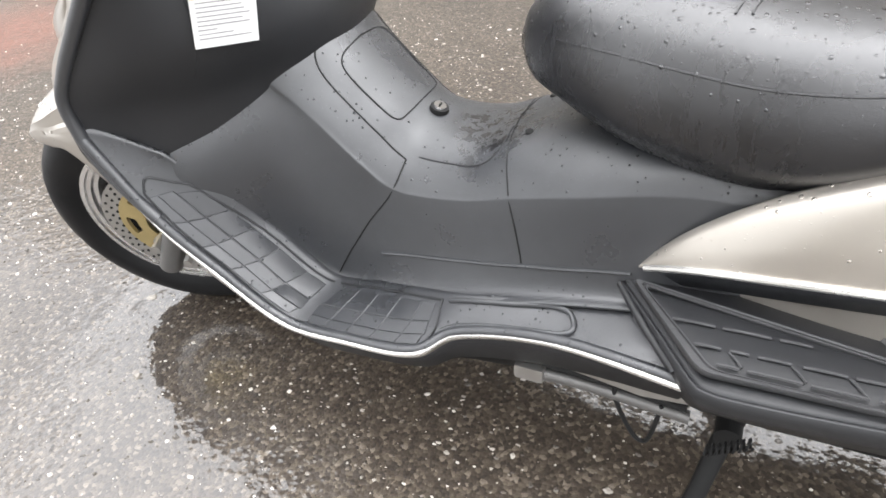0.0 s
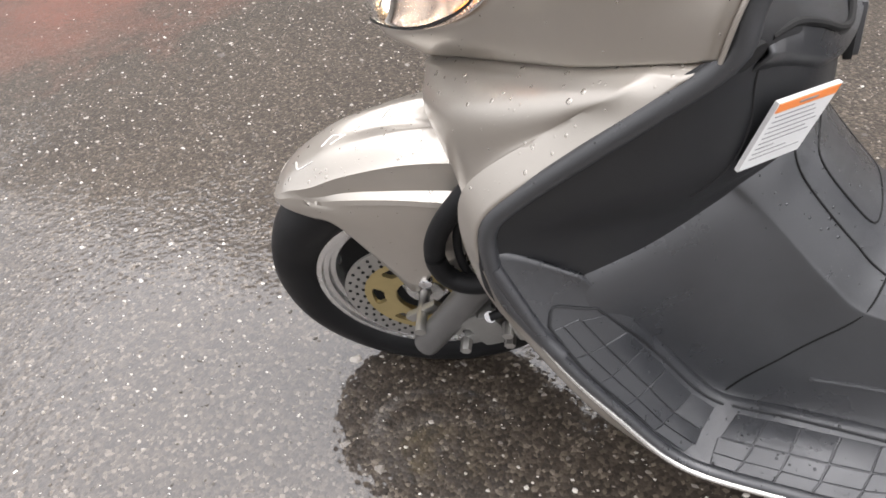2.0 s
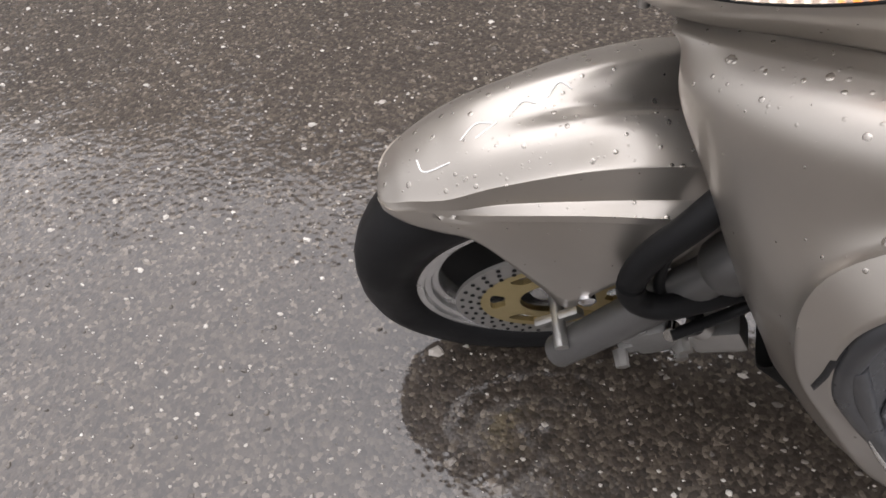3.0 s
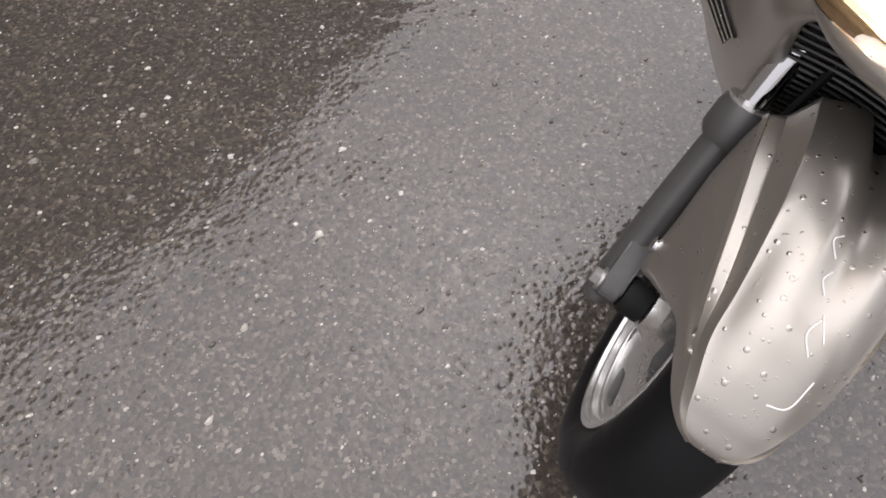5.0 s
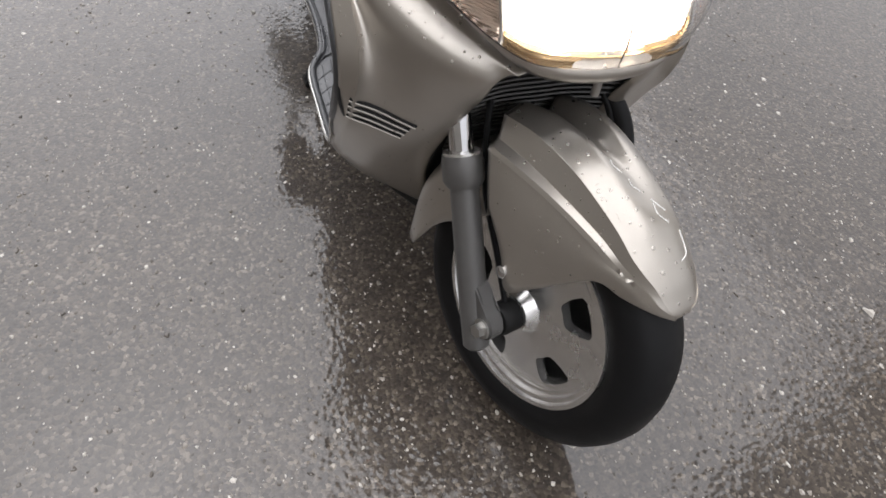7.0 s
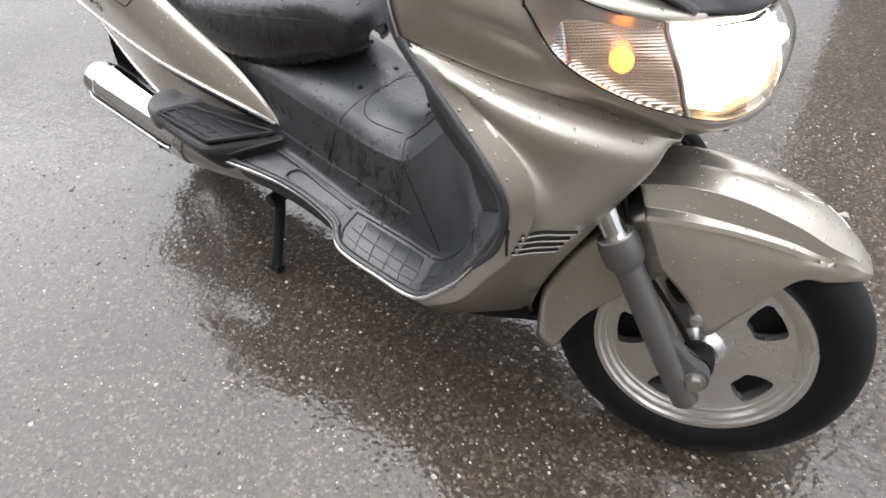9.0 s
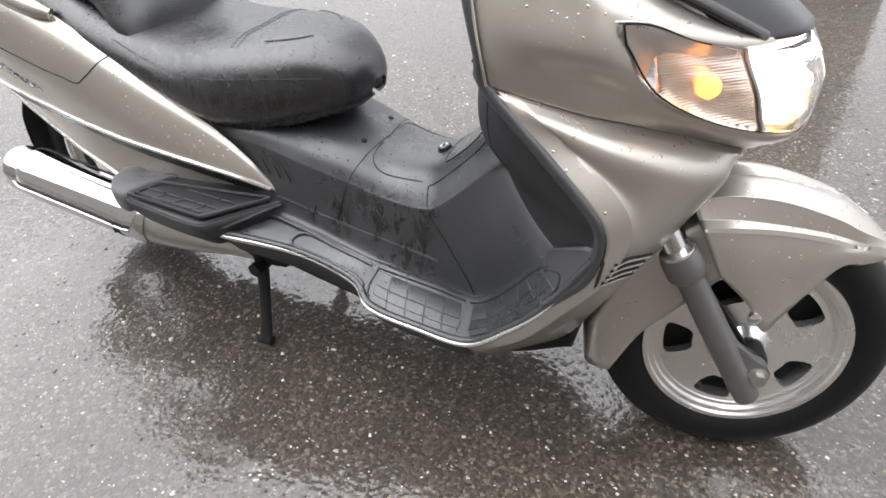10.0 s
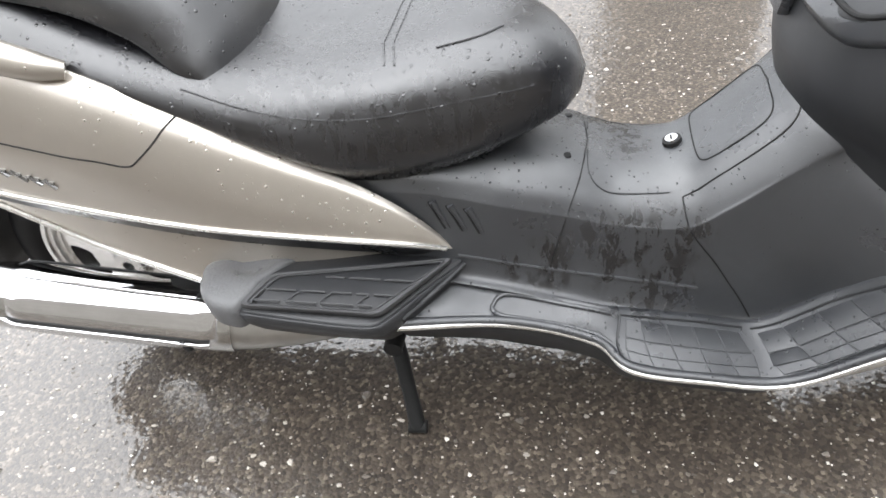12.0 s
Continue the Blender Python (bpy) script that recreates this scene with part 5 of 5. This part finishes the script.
for s in (-1, 1):
    sh = FLOOR_SHEETS[s]
    part("front_tread", treads(sh, 0.10, 0.385, 0.26, 0.87, 5, 3, 0.45), PLASTIC, None, "slanted ribs moulded in the sloping foot mat", fix=True)
    part("floor_tread", treads(sh, 0.41, 0.64, 0.24, 0.88, 5, 3, 0.5), PLASTIC, None, "slanted ribs moulded in the flat foot mat", fix=True)
    FS = Snap(sh, 200, 60)
    for pts in ([(0.095, 0.30), (0.2, 0.24), (0.395, 0.19)], [(0.095, 0.84), (0.2, 0.89), (0.395, 0.91)], [(0.095, 0.30), (0.075, 0.55), (0.095, 0.84)],
                [(0.395, 0.19), (0.55, 0.19), (0.64, 0.19)], [(0.41, 0.92), (0.55, 0.92), (0.66, 0.9)], [(0.64, 0.19), (0.67, 0.5), (0.66, 0.9)]):
        line = [sh.at(u, v) for u, v in curve(pts, 20)]
        part("mat_edge", tube([p + np.array([0, 0, 0.0012]) for p in line], 0.0018, 20, 6), PLASTIC_MATT, None)
    part("rear_floor_rim", tube([sh.at(u, v) + np.array([0, 0, 0.003]) for u, v in curve([(0.70, 0.3), (0.78, 0.28), (0.88, 0.30), (0.885, 0.8), (0.80, 0.86), (0.70, 0.88)], 40)], 0.0035, 40, 8), PLASTIC, None)

# slats in the lower front of the right leg shield
for s in (-1,):
    SS = Snap(None, sign=s, grid=np.stack([curve(r, 400) for r in shield_grid(s)]))
    for k in range(4):
        a = np.array([(-0.2035 - 0.005 * k, 0.268 * s, 0.5800 - 0.0125 * k), (-0.1619 - 0.0063 * k, (0.1857 + 0.0054 * k) * s, 0.5421 - 0.0113 * k)])
        slot = SS.put(a, 0.0, 24)
        for _ in range(6):
            slot[1:-1] = (slot[:-2] + 2 * slot[1:-1] + slot[2:]) / 4
        part("vent_slot", tube(slot, 0.0030, 24, 8, smooth=False), DARK, None)
        part("vent_lip", tube(slot + np.array([0.0, 0.0012 * s, -0.0042]), 0.0018, 24, 6, smooth=False), PAINT, None)

# grille and inner panel behind the fork
part("front_inner_panel", mesh_of(Sheet(both([[(-0.120, 0, 0.690), (-0.120, 0.06, 0.690), (-0.110, 0.10, 0.685)], [(-0.170, 0, 0.60), (-0.168, 0.07, 0.60), (-0.150, 0.13, 0.595)], [(-0.235, 0, 0.48), (-0.230, 0.08, 0.48), (-0.190, 0.14, 0.48)], [(-0.320, 0, 0.30), (-0.315, 0.07, 0.30), (-0.300, 0.12, 0.28)], [(-0.350, 0, 0.17), (-0.350, 0.04, 0.17), (-0.345, 0.064, 0.176)]])).grid(30, 24), flip=True), PLASTIC_MATT, None, "dark panel behind the fork", shell=0.004)
for k in range(15):
    z = 0.640 - 0.0125 * k
    x = -0.140 - (0.640 - z) * 0.42
    part("grille_slat", tube([(x + 0.020, -0.124, z), (x + 0.002, -0.06, z - 0.004), (x, 0, z - 0.005), (x + 0.002, 0.06, z - 0.004), (x + 0.020, 0.124, z)], 0.0022, 18, 6), GRILLE, None)
part("horn_bolt", tube([(-0.055, 0.02, 0.69), (-0.055, 0.02, 0.655)], 0.006, 3, 10), STEEL, None)
part("hose", tube([(-0.185, 0.105, 0.60), (-0.135, 0.145, 0.540), (-0.103, 0.155, 0.484), (-0.096, 0.156, 0.437), (-0.110, 0.150, 0.402), (-0.140, 0.142, 0.390), (-0.180, 0.122, 0.392), (-0.215, 0.105, 0.40)], 0.0145, 44, 14), RUBBER, None, "thick black rubber hose beside the fork")
part("cable", tube([(-0.18, 0.098, 0.60), (-0.138, 0.128, 0.54), (-0.122, 0.140, 0.47), (-0.130, 0.132, 0.40), (-0.165, 0.112, 0.34), (-0.21, 0.10, 0.31)], 0.006, 40, 10), RUBBER, None, "thin black cable beside the hose")
part("hose_clamp", tube([(-0.185, 0.111, 0.318), (-0.196, 0.109, 0.309)], 0.0155, 2, 16), STEEL, None)
part("cooling_fitting", block((-0.215, 0.100, 0.295), (0.06, 0.04, 0.04), Matrix.Rotation(radians(30), 4, "Y"), 0.008), STEEL, None, "wet metal pipe fitting")

# seat creases
SEATS = Snap(SEAT_SHEET, 200, 200, -1)
for s in (-1, 1):
    joint("seat_crease", SEATS, [(-0.842, 0.046 * s, 0.74), (-0.875, 0.072 * s, 0.742), (-0.925, 0.090 * s, 0.740)], 0.0016, 0.0006, 24, VINYL, seat)
    for k in (0, 1):
        joint("seat_fold", SEATS, [(-0.985 - 0.014 * k, 0, 0.745), (-0.985 - 0.014 * k, 0.06 * s, 0.742), (-0.975 - 0.014 * k, 0.11 * s, 0.728)], 0.0014, 0.0002, 24, VINYL, seat)
    joint("seat_piping", SEATS, [(-0.80, 0.10 * s, 0.69), (-0.90, 0.138 * s, 0.69), (-1.03, 0.166 * s, 0.684), (-1.15, 0.17 * s, 0.70), (-1.25, 0.165 * s, 0.735)], 0.0013, 0.0003, 40, VINYL, seat)

# badge on the tail, as plain bars
BADGE = material("dark_chrome_badge", (0.25, 0.25, 0.25), 0.2, 0.9)
for s in (-1, 1):
    TS = Snap(TAIL_SHEETS[s], 200, 120, -s)
    for k in range(7):
        x = -1.462 - 0.022 * k
        z = 0.618 + 0.0075 * k
        joint("badge_stroke", TS, [(x, 0.222 * s, z - 0.008), (x - 0.014, 0.222 * s, z + 0.010)], 0.0028, 0.001, 6, BADGE, None)
        joint("badge_stroke", TS, [(x, 0.222 * s, z + 0.003), (x - 0.018, 0.222 * s, z + 0.006)], 0.0024, 0.001, 6, BADGE, None)
    # plate bracket hanging behind
part("plate_bracket", prism([(-1.70, 0.60), (-1.78, 0.48), (-1.70, 0.50), (-1.655, 0.58)], 0.10, 0.004), DARK, None, "dark plastic rear bracket")

# side stand and its spring on the left, folded under the floor
part("side_stand", tube([(-0.80, 0.192, 0.262), (-0.86, 0.194, 0.266), (-0.92, 0.196, 0.266), (-1.01, 0.198, 0.262)], [0.010, 0.008, 0.008, 0.009], 30, 12), FORK, None, "folded steel side stand")
part("stand_link", tube([(-0.82, 0.192, 0.286), (-0.90, 0.194, 0.284), (-1.005, 0.196, 0.276)], 0.006, 20, 8), DARK, None)
part("side_stand_pivot", block((-0.802, 0.192, 0.266), (0.042, 0.026, 0.026), None, 0.007), STEEL, None, "grey steel stand pivot")
part("stand_hook", tube([(-0.916, 0.198, 0.285), (-0.919, 0.200, 0.262), (-0.934, 0.202, 0.226), (-0.950, 0.202, 0.198), (-0.963, 0.202, 0.196), (-0.970, 0.202, 0.222), (-0.976, 0.200, 0.272)], 0.0032, 24, 8), DARK, None)
helix = [(-1.035 - 0.05 * f, 0.205 + 0.007 * math.cos(2 * math.pi * 8 * f), 0.215 + 0.04 * f + 0.007 * math.sin(2 * math.pi * 8 * f)) for f in np.linspace(0, 1, 97)]
part("stand_spring", tube(helix, 0.0018, 97, 6, smooth=False), DARK, None, "dark coil spring on the stand")
part("floor_bracket", prism([(-0.845, 0.296), (-0.86, 0.318), (-0.94, 0.345), (-1.006, 0.318), (-1.008, 0.288), (-0.95, 0.280)], 0.006, 0.0015), STEEL, None, "pale steel plate under the floor").location.y = 0.198
